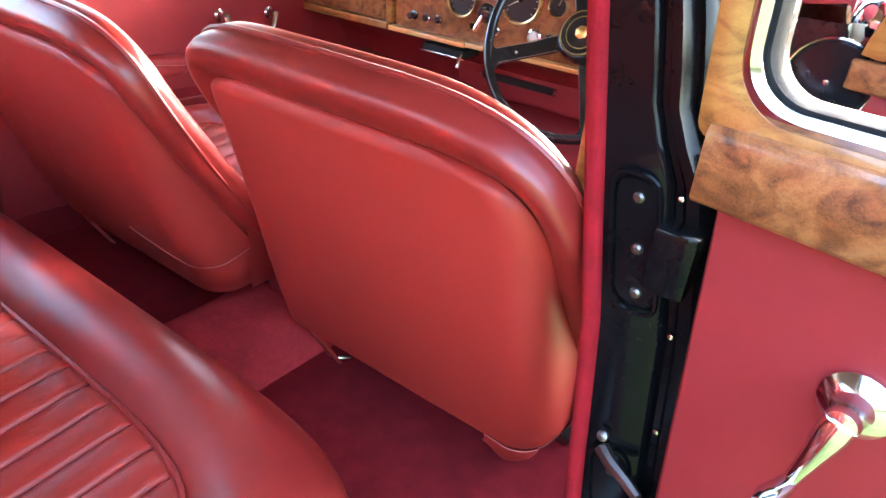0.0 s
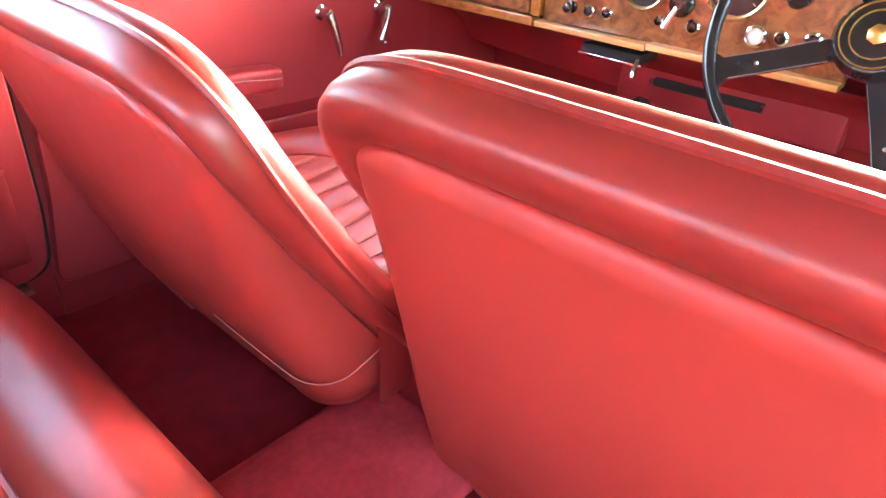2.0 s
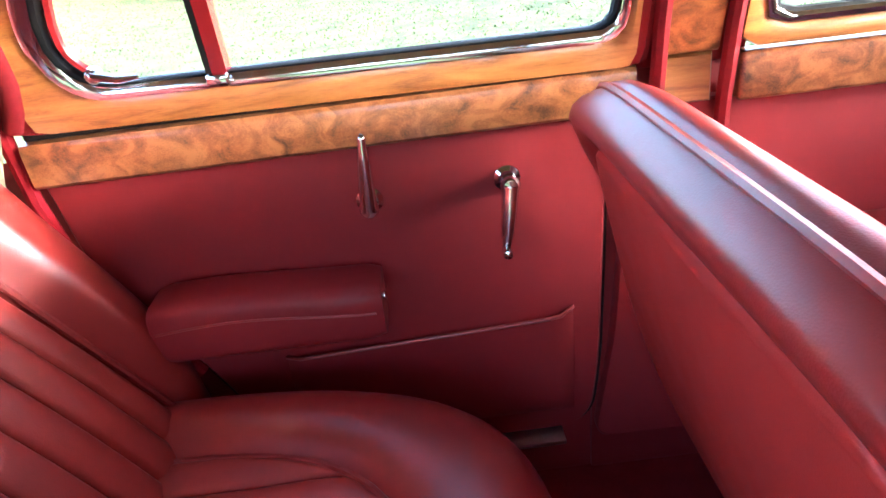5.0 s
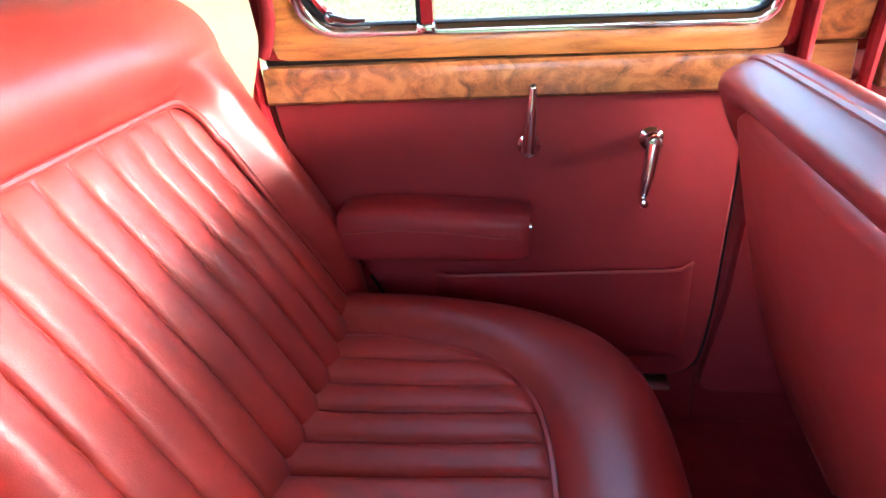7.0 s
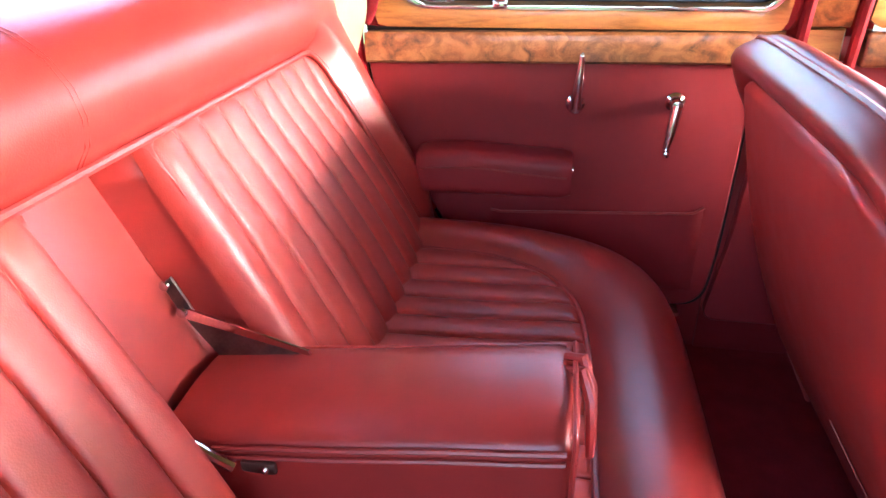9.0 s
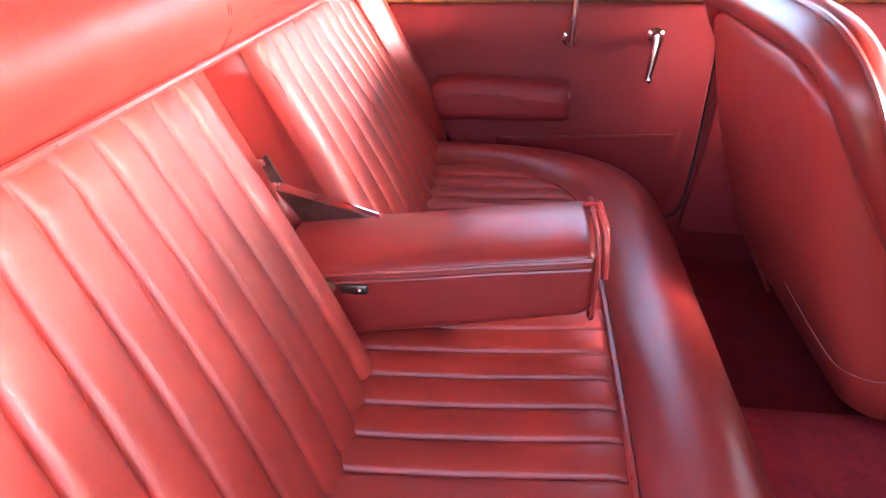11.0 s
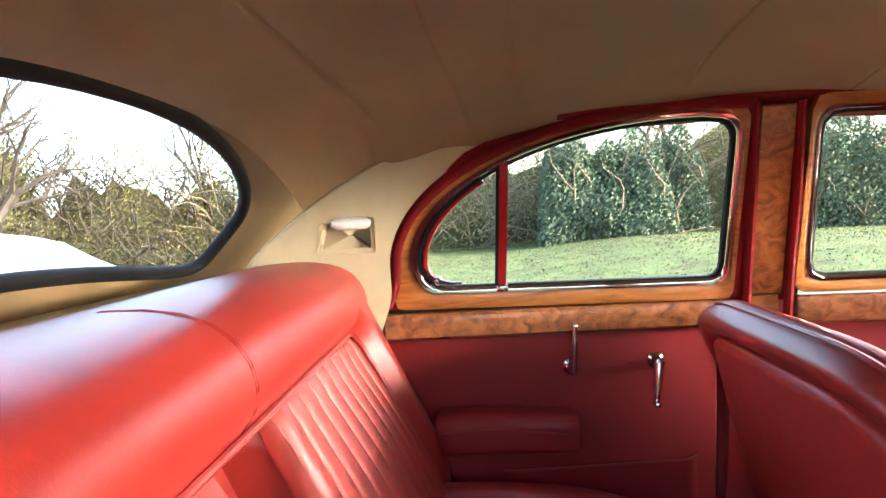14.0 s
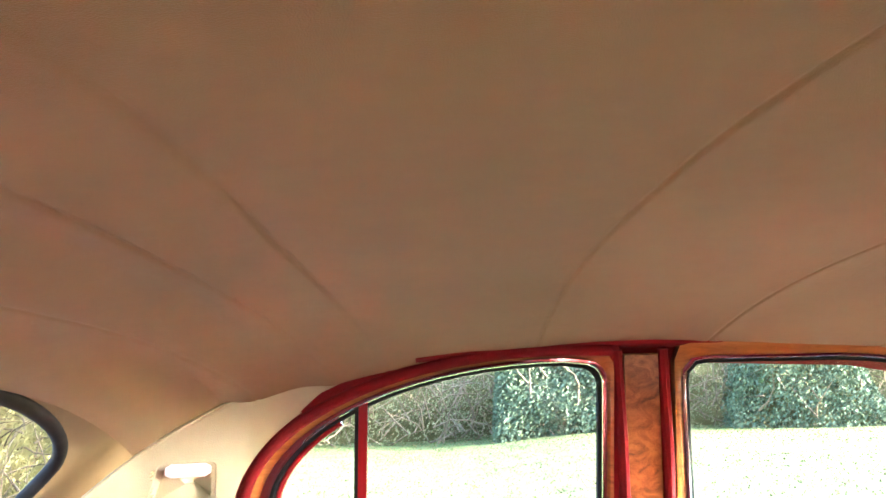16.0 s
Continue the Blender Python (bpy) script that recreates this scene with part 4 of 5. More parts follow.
def wing_mirror():
    w = thing("wing_mirror", (1.55, -.80, .62), "round chrome wing mirror on a chrome stem", "mirror")
    m = look((1.53, -.775, .665), (3, -.6, .70)) @ Matrix.Scale(1.0, 4)
    part("shell", turned([(.002, .05), (.03, .045), (.052, .028), (.06, .006), (.058, -.004)], 24, m), CHROME, w)
    part("bezel", turned([(.0625, .0), (.0625, -.008), (.056, -.009), (.056, -.004)], 24, m), CHROME, w)
    part("stem", tube([(1.57, -.79, .610), (1.56, -.785, .635), (1.55, -.78, .655)], [.011, .009, .008], 8), CHROME, w)


wing_mirror()


# ---- seats ----
def pleat(t):
    """Height of a stuffed pleat, t from 0 to 1 across it: full in the middle, pinched at the seams."""
    d = min(t, 1 - t)
    return .68 * (1 - math.exp(-d / .045)) + .32 * math.sin(math.pi * t) - .36 * math.exp(-(d / .022) ** 2)


def gather(u, count):
    """The same 0 to 1 across all the pleats, with the points drawn towards the seams."""
    k = min(count - 1, int(u * count + 1e-6))
    return (k + .5 - .5 * math.cos(math.pi * (u * count - k))) / count


def cushion(parent, yc, x0, xf, half, xp, halfp, zp, ztop, zfront, zbase, pitch, n_out=8, m_out=2.5, n_in=6, m_in=3.0, leather=None, name="cushion"):
    """A sprung cushion: a plump roll round the front and ends, a piped seam, and lengthwise pleats inside it."""
    leather = leather or LEATHER

    def oval(a, depth, n, m, q):
        return yc + a * q, x0 + depth * max(0, 1 - abs(q) ** n) ** (1 / m)

    def param(k, n):
        t = -1 + 2 * k / n
        return math.sin(t * math.pi / 2) if abs(t) < 1 else math.copysign(1, t)
    NS = 160
    prof = [(-.30, zbase), (-.12, zbase + .01), (-.02, zfront - .05), (.0, zfront)]
    for k in range(1, 9):
        a = k / 8 * math.pi / 2
        prof.append((.52 * (1 - math.cos(a)), zfront + (ztop - zfront) * math.sin(a)))
    prof += [(.66, ztop - .001), (.80, ztop - (ztop - zp) * .30), (.92, ztop - (ztop - zp) * .72), (1.0, zp - .004)]

    def roll(u, v):
        q = param(round(u * NS), NS)
        k = v * (len(prof) - 1)
        i = min(len(prof) - 2, int(k))
        f = k - i
        d, z = (prof[i][c] + (prof[i + 1][c] - prof[i][c]) * f for c in (0, 1))
        yo, xo = oval(half, xf - x0, n_out, m_out, q)
        yi, xi = oval(halfp, xp - x0, n_in, m_in, q)
        if d < 0:
            w = d * .12
            return xo + (xi - xo) * -w * 1.2 * -1 * -1, yo + (yi - yo) * -w, z
        return xo + (xi - xo) * d, yo + (yi - yo) * d, z
    c = part(name, grid(NS, len(prof) - 1, roll), leather, parent, sharp=70)
    part("piping", tube([(x, y, zp + .001) for y, x in (oval(halfp, xp - x0, n_in, m_in, param(k, 100)) for k in range(101))], .0042, 6), PIPING, c)
    # pleated centre
    count = round(2 * halfp / pitch)
    per = 12

    def panel(u, v):
        u = gather(u, count)
        k = u * count
        y = yc - halfp + 2 * halfp * u
        q = (y - yc) / halfp
        xe = x0 + (xp - x0) * max(0, 1 - abs(q) ** n_in) ** (1 / m_in)
        x = x0 + (xe - x0) * v
        end = min(1, max(0, (1 - v) * (xe - x0) / .022)) ** .5
        sag = .010 * math.sin(math.pi * min(1, v * 1.05)) * (1 - abs(q) ** 4)
        z = zp - .003 + .0095 * pleat(min(1, max(0, k - math.floor(k + 1e-9)))) * (.15 + .85 * end) - sag * .4
        z += .0008 * noise.noise((x * 16, y * 22, 3)) * end
        return x, y + .07 * (x - xp) * (1 - abs(q) ** 3), z
    part("pleats", grid(count * per, 40, panel), WORN, c, "pleated red leather", sharp=75)
    return c


def rear_seat():
    s = thing("rear_seat", (.1, 0, FLOOR), "red leather rear bench seat with pleated panels and centre armrest", "seat")
    cushion(s, .010, -.085, .392, .655, .252, .535, .262, .290, .215, FLOOR, .0487)
    nx, nz = .915, .403
    plane = lambda z: .070 - .44 * z

    outer = lambda sgn, z: (.548 + .10 * max(0, .56 - z) / .385) if sgn > 0 else -(.478 + .10 * max(0, .56 - z) / .385)

    def end(y):
        t = min(1, max(0, (abs(y - .01) - .575) / .105))
        return math.sqrt(max(0, 1 - t ** 2.6))
    prof = [(plane(.16) - .01, .16), (plane(.3) - .01, .30), (plane(.45) - .01, .45), (plane(.585) - .004, .585), (-.189, .604), (-.176, .624), (-.172, .646), (-.177, .669), (-.191, .691), (-.213, .708), (-.242, .719), (-.277, .724), (-.32, .724), (-.37, .718), (-.42, .704), (-.44, .66)]

    def body(u, v):
        y = .01 + .680 * math.sin((u - .5) * math.pi)
        k = v * (len(prof) - 1)
        i = min(len(prof) - 2, int(k))
        f = k - i
        a, p, q, b = (prof[min(len(prof) - 1, max(0, i + j))] for j in (-1, 0, 1, 2))
        x, z = (.5 * (2 * p[c] + (q[c] - a[c]) * f + (2 * a[c] - 5 * p[c] + 4 * q[c] - b[c]) * f * f + (3 * p[c] - a[c] - 3 * q[c] + b[c]) * f ** 3) for c in (0, 1))
        e = end(y)
        y *= 1 + .070 * smooth(.62, .34, z)
        hi = smooth(.58, .68, z)
        back = (1 - e) * .075
        seam = .001 * math.exp(-((y + .012) / .004) ** 2) * hi
        # soft rim round the pleats: as proud as the roll above, running on down the ends
        u, t = abs(y) - abs(outer(y, z)) + .055, z - .547
        d = math.hypot(u, t) - .055 if u > 0 and t > 0 else max(u, t) - .055
        if z < .655 and i < 9:
            x = max(x, plane(z) + .041 * smooth(-.010, .050, d) * smooth(.16, .36, z) * (.4 + .6 * e))
        x -= (back + seam) * nx
        z += -back * .9 * hi - seam
        # niche behind the armrest
        niche = .085 * smooth(.085, .080, abs(y - .006)) * (1 - smooth(.575, .60, z))
        return x - niche, y, z
    b = part("backrest", grid(240, 90, body), LEATHER, s, "red leather backrest", sharp=70)
    RAD = .055

    def crest(y):
        """Top of the pleats: level, with a rounded outer corner."""
        d = max(0, (y - (.548 - RAD)) if y > 0 else (-.478 + RAD - y))
        return .602 - RAD * (1 - math.sqrt(max(0, 1 - (d / RAD) ** 2)))
    corner = [math.sin(math.pi / 2 * k / 8) for k in range(9)]
    tops = [-.478 + RAD - RAD * c for c in corner[::-1]] + [-.40 + .87 * k / 40 for k in range(41)] + [.548 - RAD + RAD * c for c in corner]
    tops = [(plane(crest(y)) + .009, y, crest(y) - .001) for y in tops]
    down = lambda sgn: [(plane(z) + .010, outer(sgn, z), z) for z in [.535 - .33 * k / 16 for k in range(17)]]
    part("piping", tube(down(-1)[::-1] + tops + down(1), .0045, 8), PIPING, b, "red piping along the pleats")
    for sgn, y0, y1 in ((1, .086, .546), (-1, -.476, -.074)):
        count = round((y1 - y0) / .0465)

        def panel(u, v):
            u = gather(u, count)
            z = .175 + v * (crest(u * (y1 - y0) + y0) - .005 - .175)
            fan = .098 * max(0, .56 - z) / .385 * sgn
            ya, yb = (y0, y1 + fan) if sgn > 0 else (y0 + fan, y1)
            y = ya + (yb - ya) * u
            k = u * count
            edge = min(1, max(0, (1 - v) / .07)) ** .5
            curl = min(1, min(u, 1 - u) / .03) ** .5
            bulge = .016 * math.sin(math.pi * min(1, v + .1)) * math.sin(math.pi * (.08 + .84 * u)) ** .5
            h = -.0025 + .0105 * pleat(min(1, max(0, k - math.floor(k + 1e-9)))) * (.2 + .8 * edge) + bulge * edge - .018 * (1 - curl)
            h += .0003 * noise.noise((z * 14, y * 26, 5 + sgn)) * edge
            return plane(z) + h * nx, y, z + h * nz
        part("pleats", grid(count * 12, 60, panel), WORN, b, "pleated red leather, lightly creased", sharp=75)
    # stitched joins of the top roll
    pts = [(prof[i][0] + .0004, -.012, prof[i][1] + .0006) for i in range(4, 13)]
    for dy in (-.003, .003):
        part("stitching", tube([(p[0], p[1] + dy, p[2]) for p in pts], .0006, 5), PIPING, b)
    # folding centre armrest
    def arm(u, v):
        a = u * 2 * math.pi
        c, q = math.cos(a), math.sin(a)
        x = -.155 + .374 * v
        yc, w = .026, .076
        zt = .380
        zb = .272 + .022 * v
        y = yc - w * math.copysign(abs(c) ** .28, c)
        z = (zt + zb) / 2 + (zt - zb) / 2 * math.copysign(abs(q) ** .30, q)
        if q > 0:
            z += .010 * (1 - ((y - yc) / w) ** 2)
        k = smooth(.0, .04, 1 - v) ** .5
        pinch = .84 + .16 * k
        return x, yc + (y - yc) * (.95 + .05 * k), (zt + zb) / 2 + (z - (zt + zb) / 2) * pinch + .004 * noise.noise((x * 18, y * 18, 8)) * (1 - abs(q))
    vs, fs = grid(72, 48, arm, True)
    fs += [tuple(range(72))[::-1], tuple(range(48 * 72, 49 * 72))]
    # the pad rises towards its nose
    TILT = Matrix(((1, 0, 0, 0), (0, 1, 0, 0), (.126, 0, 1, -.0045), (0, 0, 0, 1)))
    a = part("armrest", moved((vs, fs), TILT), LEATHER, s, "folded-down red leather centre armrest", sharp=75)
    for y, z0 in ((-.051, .372), (.103, .372), (-.052, .362)):
        part("armrest_piping", moved(tube([(-.10 + .314 * k / 20, y, z0 + .0006 * math.sin(k * .6)) for k in range(21)], .0026, 6), TILT), PIPING, a)
    front = [(.221, .026 - .072 * math.copysign(abs(math.cos(q)) ** .28, math.cos(q)), .335 + .052 * math.copysign(abs(math.sin(q)) ** .3, math.sin(q))) for q in [2 * math.pi * k / 48 for k in range(48)]]
    part("armrest_piping", moved(tube(front, .0028, 6, True), TILT), PIPING, a)
    for y, zz in ((.052, .392), (.040, .386)):
        part("pull_strap", moved(tube([(.211, y + .010, zz - .004), (.227, y + .004, zz - .002), (.236, y - .012, zz - .024), (.238, y - .024, zz - .050), (.239, y - .028, zz - .076)], [.004, .0055, .006, .0055, .004], 8), TILT), LEATHER, a, "red leather pull strap")
    # steel stay links either side
    y = .074
    l = part("stay_link", slab([(-.204, y, .446), (-.192, y, .455), (-.172, y, .412), (-.186, y, .404)], (0, .003, 0), .001), STEEL, a, "steel stay link")
    part("stay_arm", slab([(-.190, y - .004, .410), (-.181, y - .004, .421), (-.050, y - .004, .381), (-.046, y - .004, .374)], (0, .003, 0), .001), CHROME, l, "bright steel stay arm")
    part("stay_plate", slab([(-.186, y - .0005, .408), (-.060, y - .0005, .374), (-.090, y - .0005, .350), (-.140, y - .0005, .340)], (0, .003, 0), .001), STEEL, l, "dark steel stay plate")
    for px, pz in ((-.197, .447), (-.184, .416)):
        part("rivet", turned([(.006, 0), (.005, .003), (.001, .004)], 10, pose(px, y - .004, pz, 90, 0, 0)), CHROME, l)
    part("stay_link", tube([(-.118, -.060, .372), (-.095, -.061, .356), (-.076, -.060, .345)], [.003, .0045, .0055], 8), CHROME, a, "short chrome stay link")
    br = part("armrest_plate", rbox(-.072, -.038, -.058, -.052, .337, .350, .003), STEEL, a, "small steel hinge plate")
    part("rivet", turned([(.004, 0), (.003, .002), (.001, .003)], 10, pose(-.048, -.058, .343, 90, 0, 0)), CHROME, br)


rear_seat()


def front_seat(YC, bow, square, label, deep=False):
    s = thing("front_seat", (.9, YC, FLOOR), label, "seat", "front seats")
    X = lambda w, z: .529 + .32 * (.55 - z) - bow * math.sin(math.pi * min(1, max(0, (z - .06) / .52))) + w

    def arch(a, zt, n, u, z0=.05, zs=.40):
        """u from 0 to 1: up the inner side, over the top, down the outer one, whose shoulder is rounder."""
        L = zs - z0
        t = u * 3
        if t < 1:
            return a, z0 + L * t
        if t > 2:
            return -a, zs - L * (t - 2)
        q = (t - 1) * math.pi
        c, sn = math.cos(q), math.sin(q)
        n = n * 1.5 if c > 0 else 5.0 - 1.5 * smooth(.57, .655, zt) + square
        return a * math.copysign(abs(c) ** (2 / n), c), zs + (zt - zs) * abs(sn) ** (2 / n)

    def width(z, sg):
        """Half width of the back, a little wider at the foot of the outer side."""
        return .277 + .022 * smooth(.45, .10, z) if sg > 0 else .250 + .014 * smooth(.45, .16, z) - .045 * smooth(.17, .03, z) ** 2

    def drop(z):
        """How far below the shoulder, easing in from the top."""
        d = max(0, .640 - z)
        return d * d / .28 if d < .14 else d - .07

    def groove(z):
        """How far the back panel wraps forward round the sides before it meets the bolster."""
        return .012 + lead(z)

    def lead(z):
        """How far the sides swing forward below the shoulder."""
        return .28 * drop(z)
    rings = []
    NU = 132
    # half width, top height, squareness, depth at the top, forward slope down the sides
    spec = [(.256, .568, 10.0, .018, .28), (.266, .580, 9.5, .004, .28), (.272, .591, 8.4, -.010, .28), (.281, .606, 7.0, -.018, .285), (.289, .620, 6, -.018, .29), (.296, .631, 5.4, -.010, .295), (.301, .640, 5, .003, .30),
            (.304, .646, 4.6, .016, .31), (.304, .649, 4.4, .026, .315), (.303, .654, 4.4, .034, .32), (.296, .657, 4.2, .046, .32), (.280, .653, 4, .058, .31), (.250, .642, 4, .068, .28), (.20, .60, 3.6, .074, .24), (.10, .52, 3, .078, .22), (.02, .42, 2.5, .080, .20)]
    for i, (a, zt, n, wt, slope) in enumerate(spec):
        r = []
        for k in range(NU + 1):
            dy, z = arch(a, zt, n, k / NU)
            low, w = smooth(.64, .12, z), wt
            if i < 12:
                # down the sides the roll thins into a bolster ahead of the wrapped panel
                t, full = min(1, i / 9), min(1, i / 5) if dy < 0 else 0
                dy *= 1 - .06 * (1 - full) * (dy < 0)
                dy *= 1 + ((width(z, dy) - .007 + .022 * full + .014 * math.sin(math.pi * min(1, t * 1.1)) + (.010 * math.sin(math.pi * (i - 8) / 4) if i > 8 else 0)) / a - 1) * low
                w += (.008 + .036 * t + .014 * max(0, i - 8) - wt) * low
            w += lead(z) + (slope - .28) * drop(z)
            r.append((X(w, z), YC + dy, z))
        rings.append(r)
    b = part("backrest", loft(rings, False, False), LEATHER, s, "plump red leather backrest", sharp=80)
    r = rings[8]
    part("piping", tube([(p[0] - .002, p[1], p[2] + .001) for p in r], .0045, 6), PIPING, b, "red piping round the backrest")

    def wrap(q, z, out=0.0):
        """A point of the back panel at height z, q from the outer groove (0) to the inner one (1)."""
        top = max(0, (z - .42) / (.579 - .42))
        lo = width(z, -1) * (max(0, 1 - top ** 5) ** (1 / 4.5)) + out
        hi = width(z, 1) * (max(0, 1 - top ** 14) ** (1 / 12)) + out
        d, half = groove(z), lo if q < .5 else hi
        rad = .055 if q < .5 else .020
        phi = math.acos(max(0, 1 - d / rad)) if d < rad else math.pi / 2
        side, arcl = max(0, d - rad), rad * phi
        # distance from the middle of the back along its surface
        flat = max(.001, half - rad)
        p = abs(2 * q - 1) * (flat + arcl + side)
        if p < flat:
            dy, w = p, 0
        elif p < flat + arcl:
            f = (p - flat) / rad
            dy, w = flat + rad * math.sin(f), rad - rad * math.cos(f)
        else:
            dy, w = flat + rad * math.sin(phi), rad - rad * math.cos(phi) + p - flat - arcl
        dy = math.copysign(dy, q - .5)
        rim = min(1, max(0, .579 - z) / .020) ** .5
        w += .016 * (1 - rim) - .003 - .009 * math.sin(math.pi * q) * math.sin(math.pi * min(1, max(0, z / .58))) - out
        return X(w, z), YC + dy, z

    def panel(u, v):
        return wrap(u, .072 + (.579 - .072) * (1 - (1 - v) ** 1.5))
    part("back_panel", grid(96, 60, panel), SEATBACK, s, "smooth taut red leather back panel", sharp=80)
    # stitched skirt at the foot of the outer side, tab at the inner one
    def skirt(u, v):
        if deep:
            q, top, base = .42 * (1 - u), .168 + .024 * (2 * u - 1) ** 2, .052
        else:
            q = .29 * (1 - u)
            top = .078 - .010 * math.sin(u * 3.1) + .060 * smooth(.35, 1, u)
            base = -.016 + .036 * smooth(.2, 0, u) + .045 * smooth(.5, 1, u)
        z = top + v * (base - top)
        x, y, z0 = wrap(q, max(z, .03), .0018)
        e = .020 * v * v * v
        return x + e + .32 * (max(z, .03) - z), y + e, z
    k = part("skirt", grid(40, 12, skirt), SEATBACK, s, "stitched leather skirt")
    part("stitching", tube([tuple(Vector(skirt(q / 30, .03)) + Vector((-.0008, -.0008, 0))) for q in range(31)], .0009, 5), THREAD, k)
    part("tab", slab([(X(-.002, .085), YC + .262, .085), (X(-.002, .085), YC + .235, .075), (X(.006, .0), YC + .195, -.005), (X(.006, .0), YC + .222, .0)], (.008, 0, 0), .002), SEATBACK, s, "leather pull tab")
    part("hook", tube([(.715, YC + .205, .004), (.735, YC + .190, .0), (.745, YC + .182, .018)], .004, 8), CHROME, s)
    # Near-black block that stands in for the shade under the seat.
    part("seat_shade", rbox(.80, .86, YC - .25, YC + .25, .02, .11, .01), SHADOW, s)
    for y in (-.22, .22):
        part("runner", rbox(.84, 1.16, YC + y - .014, YC + y + .014, FLOOR, FLOOR + .025, .004), STEEL, s, "steel seat runner")
    part("base", rbox(.84, 1.15, YC - .25, YC + .25, FLOOR + .028, .13, .02), TRIM, s)
    cushion(s, YC, .72, 1.17, .285, 1.0, .185, .268, .292, .20, .10, .05, 7, 3, 6, 3)
    return s


front_seat(-.353, 0, 0, "red leather front seat with a smooth padded back").scale = (1, 1.015, 1)
passenger = front_seat(.356, .018, 1.2, "red leather passenger seat with a smooth padded back", True)
passenger.location, passenger.scale = (.852, .352, FLOOR + .002), (1, 1.075, .957)


# ---- between and ahead of the front seats ----
def storage_box():
    b = thing("storage_box", (.86, .0, .1), "open topped red leathercloth box with pale raw edges", "box")
    x0, x1, y0, y1, z0, z1, t = .735, 1.02, -.045, .075, .06, .325, .007
    for nm, g in (("side", rbox(x0, x1, y1 - t, y1, z0, z1, .001)), ("side", rbox(x0, x1, y0, y0 + t, z0, z1, .001)),
                  ("end", rbox(x0, x0 + t, y0 + t, y1 - t, z0, z1, .001)), ("end", rbox(x1 - t, x1, y0 + t, y1 - t, z0, z1, .001)),
                  ("base", rbox(x0 + t, x1 - t, y0 + t, y1 - t, z0, z0 + t, .001))):
        part(nm, g, TRIM, b)
    part("raw_edge", loft([[(x0, y0, z1 + .001), (x1, y0, z1 + .001), (x1, y1, z1 + .001), (x0, y1, z1 + .001)], [(x0 + t, y0 + t, z1 + .001), (x1 - t, y0 + t, z1 + .001), (x1 - t, y1 - t, z1 + .001), (x0 + t, y1 - t, z1 + .001)]], True, False), BARE, b, "pale raw board edge")


storage_box()


def dash_pose(y, z, w=0.0):
    """A fitting that faces the seats from the fascia."""
    return pose(1.447 - w, y, z, 0, -90, 0)


def gauge(parent, y, z, r, needle):
    g = part("gauge", turned([(r * 1.14, -.004), (r * 1.15, .004), (r * 1.08, .010), (r, .008), (r * .98, .003)], 40, dash_pose(y, z), False), BRASS, parent, "round black gauge in a bright bezel")
    part("face", turned([(r, .002), (r * .5, .0022), (.0005, .0022)], 40, dash_pose(y, z)), DIAL, g)
    ticks = []
    for k in range(13):
        a = radians(-130 + 260 * k / 12)
        p = lambda q: (1.447 - .0035, y + math.sin(a) * q * -1, z + math.cos(a) * q)
        ticks.append(tube([p(r * .80), p(r * .92)], r * .016, 4))
    part("scale", merge(*ticks), WHITEMARK, g)
    a = radians(needle)
    part("needle", tube([(1.443, y, z), (1.443, y - math.sin(a) * r * .75, z + math.cos(a) * r * .75)], [r * .035, r * .012], 5), WHITEMARK, g)
    part("boss", turned([(r * .12, .002), (r * .12, .006), (r * .06, .008)], 14, dash_pose(y, z)), BAKELITE, g)
    return g


